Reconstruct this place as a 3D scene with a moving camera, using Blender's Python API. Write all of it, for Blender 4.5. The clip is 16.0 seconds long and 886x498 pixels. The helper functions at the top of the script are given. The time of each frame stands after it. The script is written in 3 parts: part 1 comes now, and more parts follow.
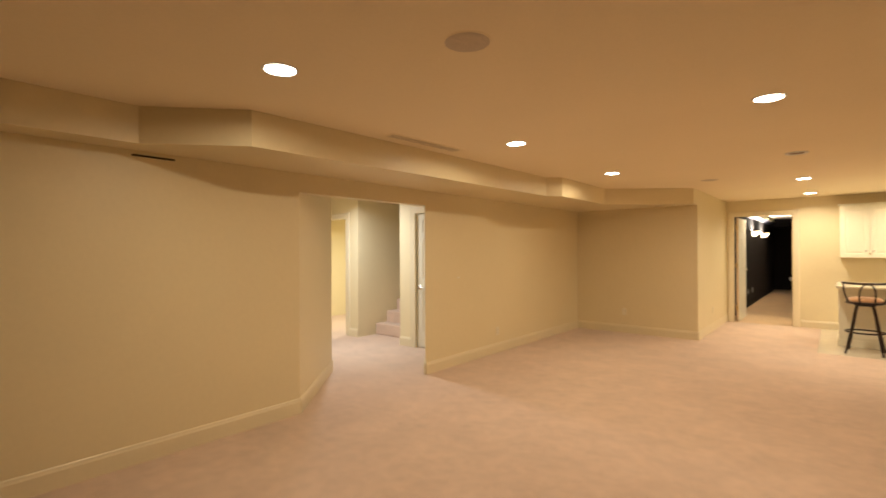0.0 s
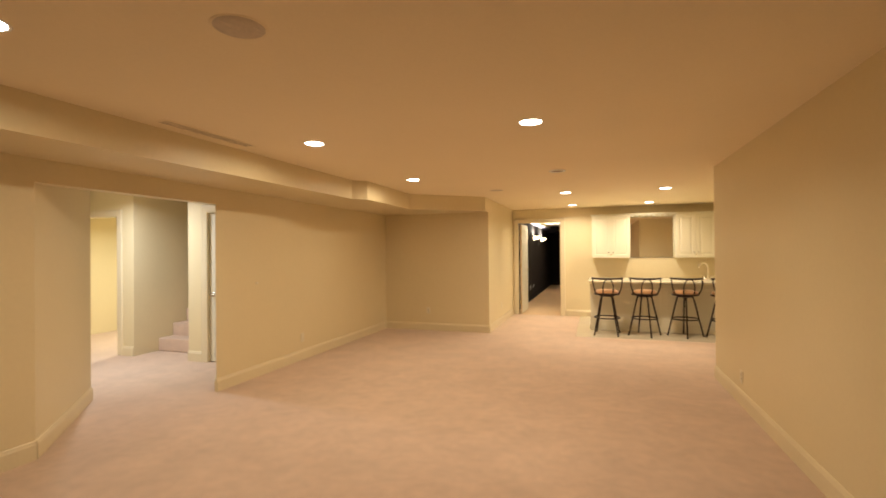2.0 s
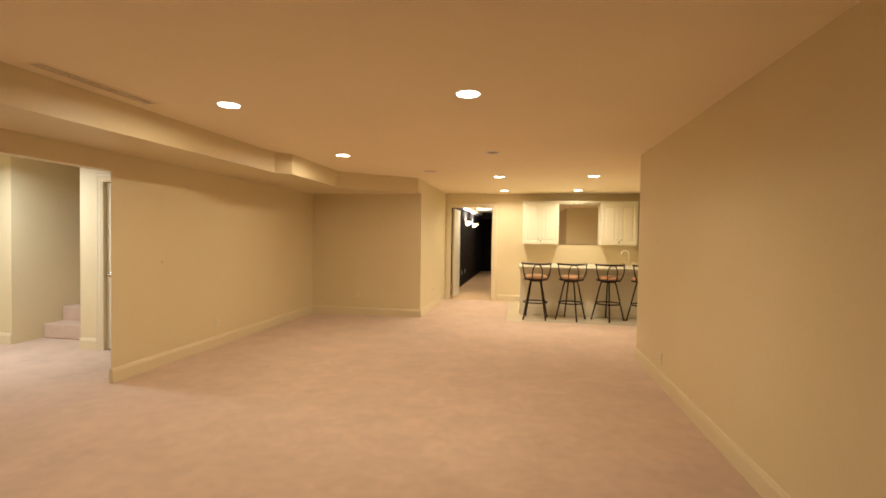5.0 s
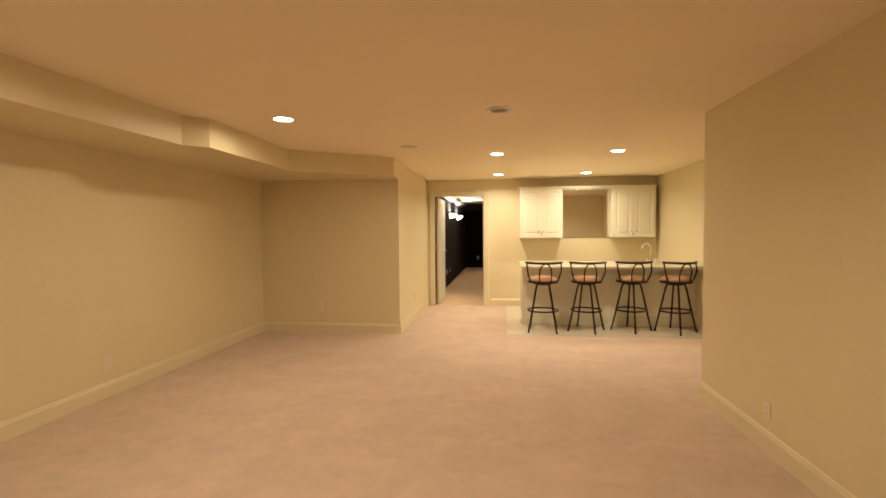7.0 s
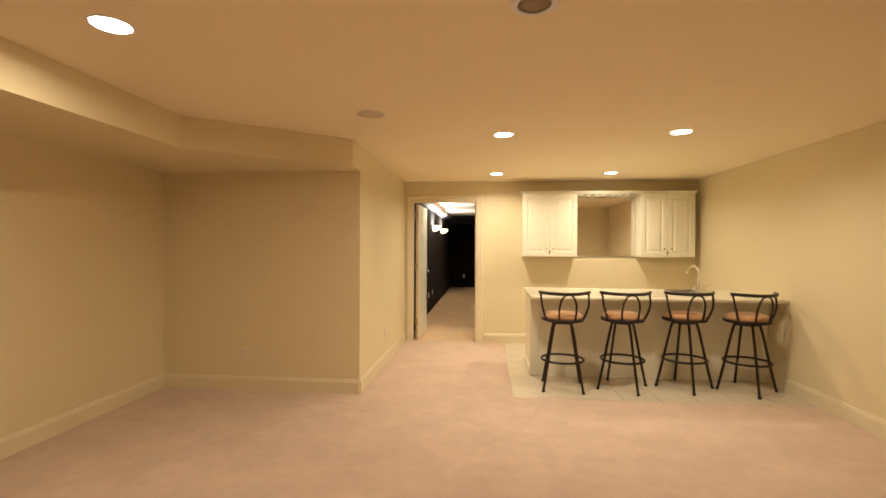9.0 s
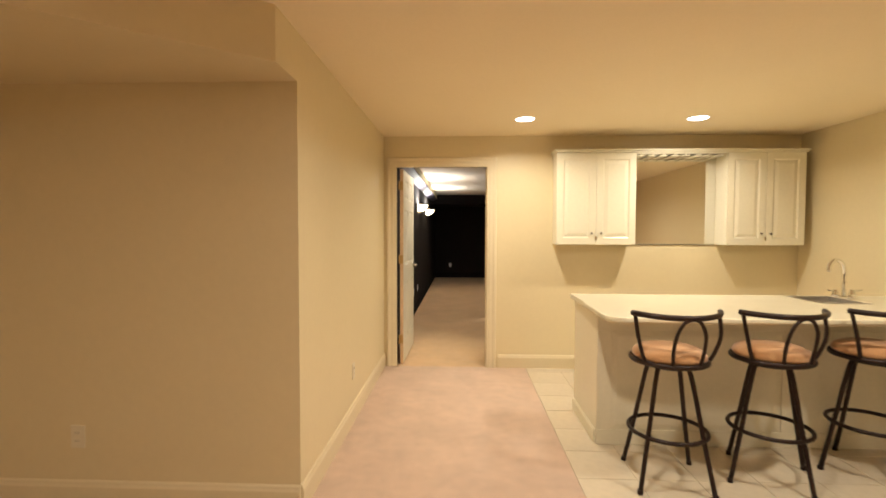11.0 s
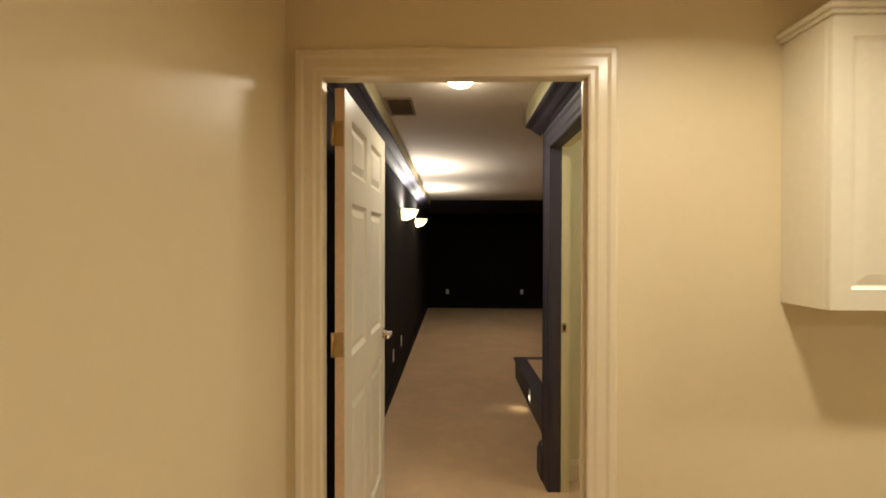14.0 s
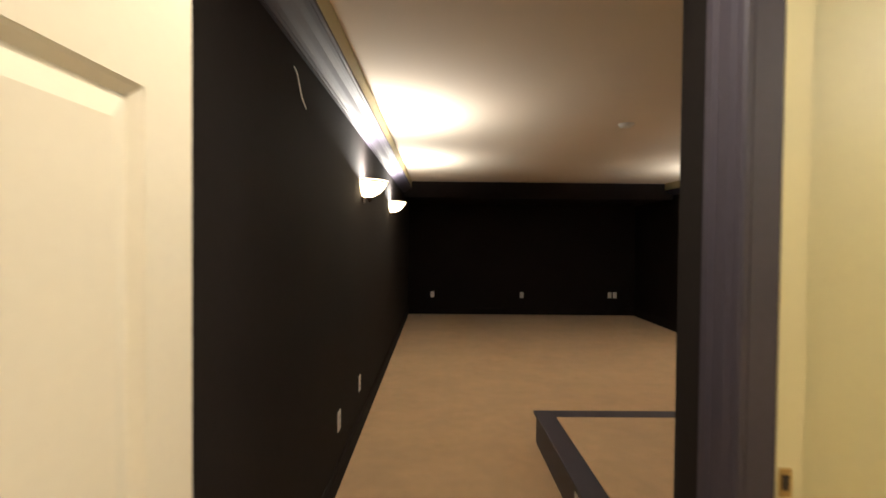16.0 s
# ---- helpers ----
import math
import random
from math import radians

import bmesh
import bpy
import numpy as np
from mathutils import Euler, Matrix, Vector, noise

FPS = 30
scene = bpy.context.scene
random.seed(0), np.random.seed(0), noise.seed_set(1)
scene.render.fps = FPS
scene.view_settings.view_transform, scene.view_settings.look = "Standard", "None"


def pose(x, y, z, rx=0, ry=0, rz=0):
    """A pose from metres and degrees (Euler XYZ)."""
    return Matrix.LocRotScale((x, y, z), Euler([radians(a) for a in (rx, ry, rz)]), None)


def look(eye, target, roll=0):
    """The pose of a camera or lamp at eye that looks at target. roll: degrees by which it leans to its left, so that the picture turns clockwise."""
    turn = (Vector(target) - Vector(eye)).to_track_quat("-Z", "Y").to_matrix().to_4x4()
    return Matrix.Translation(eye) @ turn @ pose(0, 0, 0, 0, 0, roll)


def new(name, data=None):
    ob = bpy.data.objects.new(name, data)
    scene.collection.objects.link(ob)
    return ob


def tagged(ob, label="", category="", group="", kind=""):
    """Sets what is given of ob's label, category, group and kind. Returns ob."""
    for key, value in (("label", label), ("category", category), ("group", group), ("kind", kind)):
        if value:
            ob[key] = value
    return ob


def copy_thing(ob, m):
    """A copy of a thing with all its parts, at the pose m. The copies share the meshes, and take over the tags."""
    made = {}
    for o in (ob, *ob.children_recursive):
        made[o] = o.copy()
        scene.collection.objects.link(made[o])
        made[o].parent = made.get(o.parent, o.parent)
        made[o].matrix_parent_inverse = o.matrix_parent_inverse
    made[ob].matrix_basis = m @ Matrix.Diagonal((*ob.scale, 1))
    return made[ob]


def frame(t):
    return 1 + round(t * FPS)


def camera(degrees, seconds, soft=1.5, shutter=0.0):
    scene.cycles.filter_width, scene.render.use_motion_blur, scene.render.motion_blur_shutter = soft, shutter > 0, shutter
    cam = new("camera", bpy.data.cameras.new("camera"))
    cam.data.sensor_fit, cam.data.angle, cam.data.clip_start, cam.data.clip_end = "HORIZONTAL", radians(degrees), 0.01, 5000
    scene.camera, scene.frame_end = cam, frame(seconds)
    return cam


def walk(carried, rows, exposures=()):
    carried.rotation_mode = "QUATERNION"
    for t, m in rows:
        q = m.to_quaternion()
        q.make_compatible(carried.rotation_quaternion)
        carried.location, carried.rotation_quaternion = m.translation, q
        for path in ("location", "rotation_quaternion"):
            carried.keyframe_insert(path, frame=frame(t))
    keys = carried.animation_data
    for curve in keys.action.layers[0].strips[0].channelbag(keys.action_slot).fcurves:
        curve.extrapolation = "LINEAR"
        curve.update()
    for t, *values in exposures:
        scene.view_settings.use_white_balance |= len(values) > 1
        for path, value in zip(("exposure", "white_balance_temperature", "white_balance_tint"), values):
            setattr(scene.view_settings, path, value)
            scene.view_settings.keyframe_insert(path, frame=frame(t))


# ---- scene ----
cam = camera(86.8, 16.0, soft=1.65, shutter=0.4)
PATH = [
    (0, (0.268, -1.131, 1.435), (-1.016, 0.402, 1.439), -0.27),
    (0.5, (0.304, -1.113, 1.437), (-0.817, 0.543, 1.443), -0.26),
    (1, (0.346, -1.080, 1.435), (-0.600, 0.682, 1.453), -0.15),
    (1.5, (0.368, -1.048, 1.433), (-0.400, 0.798, 1.456), -0.27),
    (2, (0.390, -1.023, 1.437), (-0.227, 0.879, 1.447), -0.48),
    (2.5, (0.411, -1.012, 1.435), (-0.088, 0.925, 1.436), -0.58),
    (3, (0.418, -1.007, 1.436), (0.001, 0.949, 1.432), -0.59),
    (3.5, (0.418, -0.993, 1.434), (0.044, 0.971, 1.433), -0.40),
    (4, (0.425, -1.000, 1.422), (0.063, 0.967, 1.421), 0.16),
    (4.5, (0.410, -0.960, 1.407), (0.054, 1.008, 1.391), 0.58),
    (5, (0.346, -0.820, 1.385), (0.009, 1.151, 1.335), 0.84),
    (5.2, (0.313, -0.738, 1.376), (-0.009, 1.235, 1.308), 0.91),
    (7.3, (-0.028, 1.064, 1.410), (-0.270, 3.048, 1.334), -0.59),
    (7.5, (-0.046, 1.235, 1.412), (-0.283, 3.220, 1.360), -0.61),
    (8, (-0.058, 1.678, 1.412), (-0.284, 3.665, 1.407), -0.37),
    (10.5, (-0.531, 4.286, 1.399), (-0.622, 6.283, 1.341), 0.47),
    (11, (-0.592, 4.793, 1.401), (-0.669, 6.790, 1.324), 0.15),
    (11.5, (-0.658, 5.297, 1.403), (-0.718, 7.294, 1.330), 0.12),
    (12, (-0.687, 5.826, 1.411), (-0.725, 7.825, 1.352), 0.01),
    (12.5, (-0.722, 6.371, 1.428), (-0.751, 8.371, 1.388), -0.06),
    (13, (-0.766, 6.908, 1.451), (-0.796, 8.908, 1.433), -0.12),
    (13.5, (-0.786, 7.418, 1.467), (-0.824, 9.417, 1.451), 0.02),
    (14, (-0.800, 7.945, 1.467), (-0.840, 9.944, 1.45), 0.13),
    (14.5, (-0.822, 8.41, 1.466), (-0.846, 10.41, 1.443), 0.39),
    (15, (-0.812, 8.910, 1.464), (-0.824, 10.909, 1.429), 0.19),
    (15.2, (-0.814, 9.094, 1.459), (-0.82, 11.094, 1.424), 0.25),
    (15.5, (-0.818, 9.375, 1.452), (-0.802, 11.375, 1.411), 0.42),
    (16, (-0.808, 9.839, 1.441), (-0.788, 11.838, 1.400), 0.55),
]
walk(cam, [(t, look(eye, target, roll)) for t, eye, target, roll in PATH],
     exposures=[(0, 0.06, 6500, 10), (5, 0.04, 6450, 10), (8, -0.10, 6400, 10), (10.5, -0.08, 6000, 10), (12.5, -0.43, 5950, 10), (14.5, -0.72, 6100, 10), (15.1, -0.58, 6100, 10), (15.5, -0.20, 6000, 10), (16, -0.10, 6000, 10)])

# ---- world and lights ----
CEIL, SOFFIT, HEAD = 2.36, 2.12, 1.95
THEATRE_CEIL = 2.375
WARM, BAR_WARM = (1.0, 0.82, 0.57), (1.0, 0.855, 0.635)
world = bpy.data.worlds.new("world")
world.use_nodes = True
world.node_tree.nodes["Background"].inputs[0].default_value = (0.02, 0.018, 0.015, 1)
world.node_tree.nodes["Background"].inputs[1].default_value = 0.1
scene.world = world


def lamp(name, m, power, size, colour, spread=150):
    data = bpy.data.lights.new(name, "AREA")
    data.shape, data.size, data.energy, data.color, data.spread = "DISK", size, power, colour, radians(spread)
    ob = new(name, data)
    ob.matrix_world = m
    return ob


CANS = [(-0.04, 2.36), (-1.86, 2.41), (-1.82, 4.58), (-1.90, 0.17), (-0.05, 6.70), (-0.05, 8.86), (1.40, 6.70), (1.40, 8.86)]
for x, y in CANS:
    lamp("can_light", pose(x, y, CEIL - 0.012), 18.5 if y > 6 else 14.0, 0.11, BAR_WARM if y > 6 else WARM, 172 if x < -1 else 155 if y > 6 else 150)
lamp("hall_light", pose(-5.25, 3.10, CEIL - 0.012), 37, 0.13, (0.88, 0.93, 1.0), 160)
lamp("side_room_light", pose(-6.6, 5.2, CEIL - 0.012), 38, 0.13, (1.0, 0.98, 0.80), 150)


def bulb(name, x, y, z, power, radius, colour):
    data = bpy.data.lights.new(name, "POINT")
    data.energy, data.shadow_soft_size, data.color = power, radius, colour
    ob = new(name, data)
    ob.location = (x, y, z)
    return ob


bulb("closet_light", 1.12, 10.15, 2.20, 27, 0.05, (1.0, 0.95, 0.86))
bulb("theatre_dome_glow", -0.758, 10.535, THEATRE_CEIL - 0.10, 2.5, 0.05, (1.0, 0.84, 0.62))
lamp("theatre_dome_light", pose(-0.758, 10.535, THEATRE_CEIL - 0.045), 15, 0.12, (1.0, 0.84, 0.62), 176)


# ---- materials ----
def material(name, colour, rough=0.6, metal=0.0, grain=(), bump=(), coat=0.0, sheen=0.0, vary=0.0):
    """grain: (scale, amount) pairs of tone variation; bump: (scale, strength, distance) triples; vary: tone from piece to piece."""
    mat = bpy.data.materials.new(name)
    mat.use_nodes = True
    nodes, links = mat.node_tree.nodes, mat.node_tree.links
    shader = nodes["Principled BSDF"]
    shader.inputs["Roughness"].default_value = rough
    shader.inputs["Metallic"].default_value = metal
    shader.inputs["Coat Weight"].default_value = coat
    shader.inputs["Sheen Weight"].default_value = sheen
    tex = nodes.new("ShaderNodeTexCoord")
    shader.inputs["Base Color"].default_value = (*colour, 1)
    out = None
    for scale, amount in grain:
        n = nodes.new("ShaderNodeTexNoise")
        n.inputs["Scale"].default_value, n.inputs["Detail"].default_value = scale, 4
        links.new(tex.outputs["Object"], n.inputs["Vector"])
        ramp = nodes.new("ShaderNodeMapRange")
        ramp.inputs[1].default_value, ramp.inputs[2].default_value = 0.3, 0.7
        ramp.inputs[3].default_value, ramp.inputs[4].default_value = 1 - amount, 1 + amount
        links.new(n.outputs["Fac"], ramp.inputs[0])
        mix = nodes.new("ShaderNodeMix")
        mix.data_type, mix.blend_type = "RGBA", "MULTIPLY"
        mix.inputs[0].default_value = 1
        if out:
            links.new(out, mix.inputs[6])
        else:
            mix.inputs[6].default_value = (*colour, 1)
        links.new(ramp.outputs[0], mix.inputs[7])
        out = mix.outputs[2]
    if vary:
        info = nodes.new("ShaderNodeObjectInfo")
        ramp = nodes.new("ShaderNodeMapRange")
        ramp.inputs[3].default_value, ramp.inputs[4].default_value = 1 - vary, 1 + vary
        links.new(info.outputs["Random"], ramp.inputs[0])
        mix = nodes.new("ShaderNodeMix")
        mix.data_type, mix.blend_type = "RGBA", "MULTIPLY"
        mix.inputs[0].default_value = 1
        if out:
            links.new(out, mix.inputs[6])
        else:
            mix.inputs[6].default_value = (*colour, 1)
        links.new(ramp.outputs[0], mix.inputs[7])
        out = mix.outputs[2]
    if out:
        links.new(out, shader.inputs["Base Color"])
    last = None
    for scale, strength, distance in bump:
        n = nodes.new("ShaderNodeTexNoise")
        n.inputs["Scale"].default_value, n.inputs["Detail"].default_value = scale, 3
        links.new(tex.outputs["Object"], n.inputs["Vector"])
        b = nodes.new("ShaderNodeBump")
        b.inputs["Strength"].default_value, b.inputs["Distance"].default_value = strength, distance
        links.new(n.outputs["Fac"], b.inputs["Height"])
        if last:
            links.new(last, b.inputs["Normal"])
        last = b.outputs["Normal"]
    if last:
        links.new(last, shader.inputs["Normal"])
    return mat


def glowing(name, colour, strength):
    mat = material(name, colour, 0.4)
    shader = mat.node_tree.nodes["Principled BSDF"]
    shader.inputs["Emission Color"].default_value = (*colour, 1)
    shader.inputs["Emission Strength"].default_value = strength
    return mat


PAINT = material("cream_wall_paint", (0.755, 0.65, 0.42), 0.44, grain=[(0.9, 0.02), (30, 0.012)], bump=[(180, 0.12, 0.002), (4, 0.05, 0.01)])
CEILING = material("flat_ceiling_paint", (0.91, 0.785, 0.56), 0.85, grain=[(0.7, 0.02), (60, 0.012)], bump=[(140, 0.12, 0.002)])
BASEBOARD = material("cream_baseboard_paint", (0.765, 0.665, 0.455), 0.36, grain=[(2, 0.02), (50, 0.015)], bump=[(40, 0.05, 0.001)])
YELLOW = material("pale_yellow_paint", (0.66, 0.61, 0.37), 0.5, grain=[(1.1, 0.02), (40, 0.012)], bump=[(180, 0.1, 0.002)])
WHITE_CEIL = material("white_ceiling_paint", (0.78, 0.70, 0.58), 0.85, grain=[(0.8, 0.02)], bump=[(140, 0.12, 0.002)])
BLACK = material("black_wall_paint", (0.0115, 0.0085, 0.0080), 0.85, grain=[(1.5, 0.15), (40, 0.08)], bump=[(160, 0.15, 0.002)])
BLACK.node_tree.nodes["Principled BSDF"].inputs["Specular IOR Level"].default_value = 0.2
PLUM = material("dark_plum_trim_paint", (0.046, 0.040, 0.058), 0.58, grain=[(3, 0.08), (60, 0.05)], bump=[(90, 0.06, 0.001)])
TRIM = material("cream_trim_gloss_paint", (0.785, 0.69, 0.49), 0.26, grain=[(2, 0.02), (50, 0.015)], bump=[(40, 0.05, 0.001)])
DOOR = material("ivory_door_paint", (0.72, 0.67, 0.54), 0.32, grain=[(2, 0.02), (60, 0.015)], bump=[(60, 0.05, 0.001)])
EDGE = material("bare_door_edge_wood", (0.62, 0.45, 0.28), 0.6, grain=[(6, 0.08), (60, 0.06)], bump=[(60, 0.1, 0.001)])
CABINET = material("cream_cabinet_lacquer", (0.82, 0.77, 0.61), 0.33, grain=[(1.5, 0.02), (35, 0.02)], bump=[(30, 0.04, 0.001)])
CARPET = material("pinkish_beige_carpet", (0.635, 0.465, 0.352), 0.95, grain=[(0.8, 0.04), (3.2, 0.06), (11, 0.06), (220, 0.14)], bump=[(260, 0.7, 0.006), (9, 0.25, 0.02)], sheen=0.25)
TILE = material("cream_floor_tile", (0.65, 0.565, 0.43), 0.22, grain=[(3, 0.05), (25, 0.03)], bump=[(8, 0.04, 0.004)], vary=0.03)
GROUT = material("beige_tile_grout", (0.62, 0.54, 0.41), 0.9, grain=[(20, 0.08)], bump=[(120, 0.3, 0.002)])
COUNTER = material("cream_solid_countertop", (0.80, 0.75, 0.58), 0.22, grain=[(5, 0.02), (160, 0.05)], coat=0.2)
BRONZE = material("dark_bronze_metal", (0.024, 0.012, 0.009), 0.40, 0.5, grain=[(12, 0.2), (90, 0.12)], bump=[(120, 0.12, 0.001)])
SUEDE = material("tan_suede_cushion", (0.46, 0.245, 0.105), 0.9, grain=[(6, 0.16), (70, 0.10)], bump=[(160, 0.35, 0.003), (12, 0.2, 0.01)], sheen=0.4)
CHROME = material("polished_chrome", (0.82, 0.81, 0.79), 0.08, 1.0, grain=[(20, 0.03)])
STEEL = material("brushed_steel", (0.55, 0.53, 0.50), 0.3, 1.0, grain=[(30, 0.06)])
BRASS = material("aged_brass", (0.46, 0.33, 0.15), 0.42, 1.0, grain=[(30, 0.08)])
PEWTER = material("dark_pewter", (0.20, 0.17, 0.13), 0.30, 1.0, grain=[(30, 0.1)])
NICKEL = material("satin_nickel", (0.60, 0.55, 0.46), 0.25, 1.0, grain=[(30, 0.05)])
MIRROR = material("mirror_silver", (0.86, 0.86, 0.84), 0.015, 1.0)
PLATE = material("ivory_plastic", (0.78, 0.71, 0.55), 0.35, grain=[(20, 0.02)])
WHITE_PLASTIC = material("white_plastic", (0.82, 0.81, 0.78), 0.35, grain=[(20, 0.02)])
GRILLE = material("painted_speaker_grille", (0.62, 0.53, 0.42), 0.8, grain=[(300, 0.25), (40, 0.05)], bump=[(400, 0.5, 0.002)])
# near-black puts the shade inside slots and holes into the colour
SLOT = material("slot_shade_black", (0.03, 0.022, 0.015), 0.8, grain=[(30, 0.1)])
# brown carries the shade between vent slats; baffle and dark slats share it
VENT_GAP = material("brown_paint_and_gap_shade", (0.33, 0.25, 0.17), 0.85, grain=[(30, 0.1)])
CAN_LENS = glowing("lit_lamp_lens", (1.0, 0.93, 0.80), 14)
THEATRE_CARPET = material("tan_carpet", (0.68, 0.46, 0.245), 0.95, grain=[(0.8, 0.04), (3.2, 0.05), (11, 0.05), (220, 0.12)], bump=[(260, 0.7, 0.006), (9, 0.2, 0.02)], sheen=0.25)
BOWL = glowing("lit_frosted_glass", (1.0, 0.74, 0.42), 10)
STEP_LENS = glowing("lit_step_lens", (1.0, 0.86, 0.62), 3)


# ---- shape helpers ----
def part(name, bm, mat, parent=None, label=""):
    mesh = bpy.data.meshes.new(name)
    bm.normal_update()
    bm.to_mesh(mesh)
    bm.free()
    mesh.materials.append(mat)
    ob = new(name, mesh)
    if parent:
        ob.parent = parent
    return tagged(ob, label)


def thing(name, m, label, category, group="", kind=""):
    ob = new(name)
    ob.matrix_world = m
    return tagged(ob, label, category, group, kind)


def box(bm, x0, x1, y0, y1, z0, z1, bevel=0.0, segments=2):
    made = bmesh.ops.create_cube(bm, size=1, matrix=Matrix.Translation(((x0 + x1) / 2, (y0 + y1) / 2, (z0 + z1) / 2)) @ Matrix.Diagonal((x1 - x0, y1 - y0, z1 - z0, 1)))
    if bevel:
        edges = list({e for v in made["verts"] for e in v.link_edges})
        bmesh.ops.bevel(bm, geom=edges, offset=bevel, segments=segments, profile=0.5, affect="EDGES")
    return bm


def boxes(*rows, bevel=0.0):
    bm = bmesh.new()
    for row in rows:
        box(bm, *row, bevel=bevel)
    return bm


def smooth(bm):
    for f in bm.faces:
        f.smooth = True
    return bm


def lathe(profile, n=32, cap=True):
    """A turned solid from (radius, z) pairs."""
    bm = bmesh.new()
    rings = [[bm.verts.new((r * math.cos(2 * math.pi * k / n), r * math.sin(2 * math.pi * k / n), z)) for k in range(n)] for r, z in profile]
    for a, b in zip(rings, rings[1:]):
        for k in range(n):
            bm.faces.new((a[k], a[(k + 1) % n], b[(k + 1) % n], b[k]))
    if cap:
        bm.faces.new(rings[0][::-1])
        bm.faces.new(rings[-1])
    return smooth(bm)


def tube(points, radius, n=10, closed=False):
    """A round bar along a polyline."""
    bm = bmesh.new()
    pts = [Vector(p) for p in points]
    count, rings, side = len(pts), [], None
    for i, p in enumerate(pts):
        a = pts[(i - 1) % count] if closed or i else p
        b = pts[(i + 1) % count] if closed or i < count - 1 else p
        t = (b - a).normalized()
        if side is None:
            side = t.orthogonal().normalized()
        side = (side - t * side.dot(t)).normalized()
        up = t.cross(side)
        rings.append([bm.verts.new(p + radius * (math.cos(2 * math.pi * k / n) * side + math.sin(2 * math.pi * k / n) * up)) for k in range(n)])
    pairs = list(zip(rings, rings[1:])) + ([(rings[-1], rings[0])] if closed else [])
    for a, b in pairs:
        for k in range(n):
            bm.faces.new((a[k], a[(k + 1) % n], b[(k + 1) % n], b[k]))
    if not closed:
        bm.faces.new(rings[0][::-1])
        bm.faces.new(rings[-1])
    return smooth(bm)


def curve_points(keys, steps=8):
    """A smooth line through keys (Catmull-Rom)."""
    k = [Vector(p) for p in keys]
    k = [2 * k[0] - k[1]] + k + [2 * k[-1] - k[-2]]
    out = []
    for a, b, c, d in zip(k, k[1:], k[2:], k[3:]):
        for i in range(steps):
            t = i / steps
            out.append(0.5 * (2 * b + (c - a) * t + (2 * a - 5 * b + 4 * c - d) * t * t + (3 * b - a - 3 * c + d) * t ** 3))
    return out + [k[-2]]


def prism(outline, z0, z1, bevel=0.0):
    """A plate with the given outline in x, y."""
    bm = bmesh.new()
    low = [bm.verts.new((x, y, z0)) for x, y in outline]
    high = [bm.verts.new((x, y, z1)) for x, y in outline]
    n = len(outline)
    bm.faces.new(low[::-1])
    bm.faces.new(high)
    for k in range(n):
        bm.faces.new((low[k], low[(k + 1) % n], high[(k + 1) % n], high[k]))
    bmesh.ops.recalc_face_normals(bm, faces=bm.faces[:])
    if bevel:
        edges = [e for e in bm.edges if abs(e.verts[0].co.z - e.verts[1].co.z) < 1e-6]
        bmesh.ops.bevel(bm, geom=edges, offset=bevel, segments=3, profile=0.5, affect="EDGES")
    return bm


def extrude(profile, a, b, flip=1):
    """A moulding: profile of (out, up) pairs run from a to b, out to the left of the way times flip."""
    bm = bmesh.new()
    a, b = Vector(a), Vector(b)
    t = (b - a).normalized()
    out = Vector((-t.y, t.x, 0)) * flip
    ends = []
    for p in (a, b):
        ends.append([bm.verts.new(p + out * o + Vector((0, 0, u))) for o, u in profile])
    n = len(profile)
    for k in range(n):
        bm.faces.new((ends[0][k], ends[0][(k + 1) % n], ends[1][(k + 1) % n], ends[1][k]))
    bm.faces.new(ends[0][::-1])
    bm.faces.new(ends[1])
    bmesh.ops.recalc_face_normals(bm, faces=bm.faces[:])
    return bm


def structure(name, bm, mat, label):
    return tagged(part(name, bm, mat), label, name.split("_")[0], kind="structure")


BASE = [(0, 0), (0.016, 0), (0.016, 0.105), (0.011, 0.118), (0.009, 0.128), (0.004, 0.135), (0, 0.135)]


def baseboard(a, b, flip=1, mat=None):
    return structure("baseboard", extrude(BASE, (*a, 0.0), (*b, 0.0), flip), mat or BASEBOARD, "cream painted wooden baseboard along the wall")


# ---- large structure ----
LEFT, NOOK, CORR, BAR, RIGHT, STEP, BARR = -3.36, 7.05, -1.385, 9.58, 1.665, 4.91, 2.755
BACK, TH = -4.6, 0.12
TFAR, TRIGHT, TBACK, PASS = 18.87, 3.0, 10.99, -0.215
DL, DR, DH = -1.254, -0.332, 2.05      # theatre doorway
TB = BAR + 0.052                     # theatre side of the bar wall

structure("floor", boxes((-8.5, 4.5, BACK - 0.3, 20.0, -0.2, -0.012)), GROUT, "bare screed under the carpet")
structure("carpet_main", prism([(-8.3, BACK), (BARR, BACK), (BARR, 7.09), (0.07, 7.09), (0.07, BAR), (-8.3, BAR)], -0.011, 0.0), CARPET, "pinkish beige cut-pile carpet with tread marks")
structure("carpet_theatre", boxes((CORR, TRIGHT, BAR, TFAR, -0.011, 0.0)), THEATRE_CARPET, "tan cut-pile carpet of the dark room")
structure("ceiling", boxes((-8.4, 3.2, BACK - TH, BAR, CEIL, CEIL + 0.15)), CEILING, "smooth painted ceiling with recessed lamps")
structure("ceiling_theatre", boxes((CORR - TH, TRIGHT + TH, BAR, TFAR + TH, THEATRE_CEIL, THEATRE_CEIL + 0.15)), WHITE_CEIL, "white ceiling washed by the wall lamps")

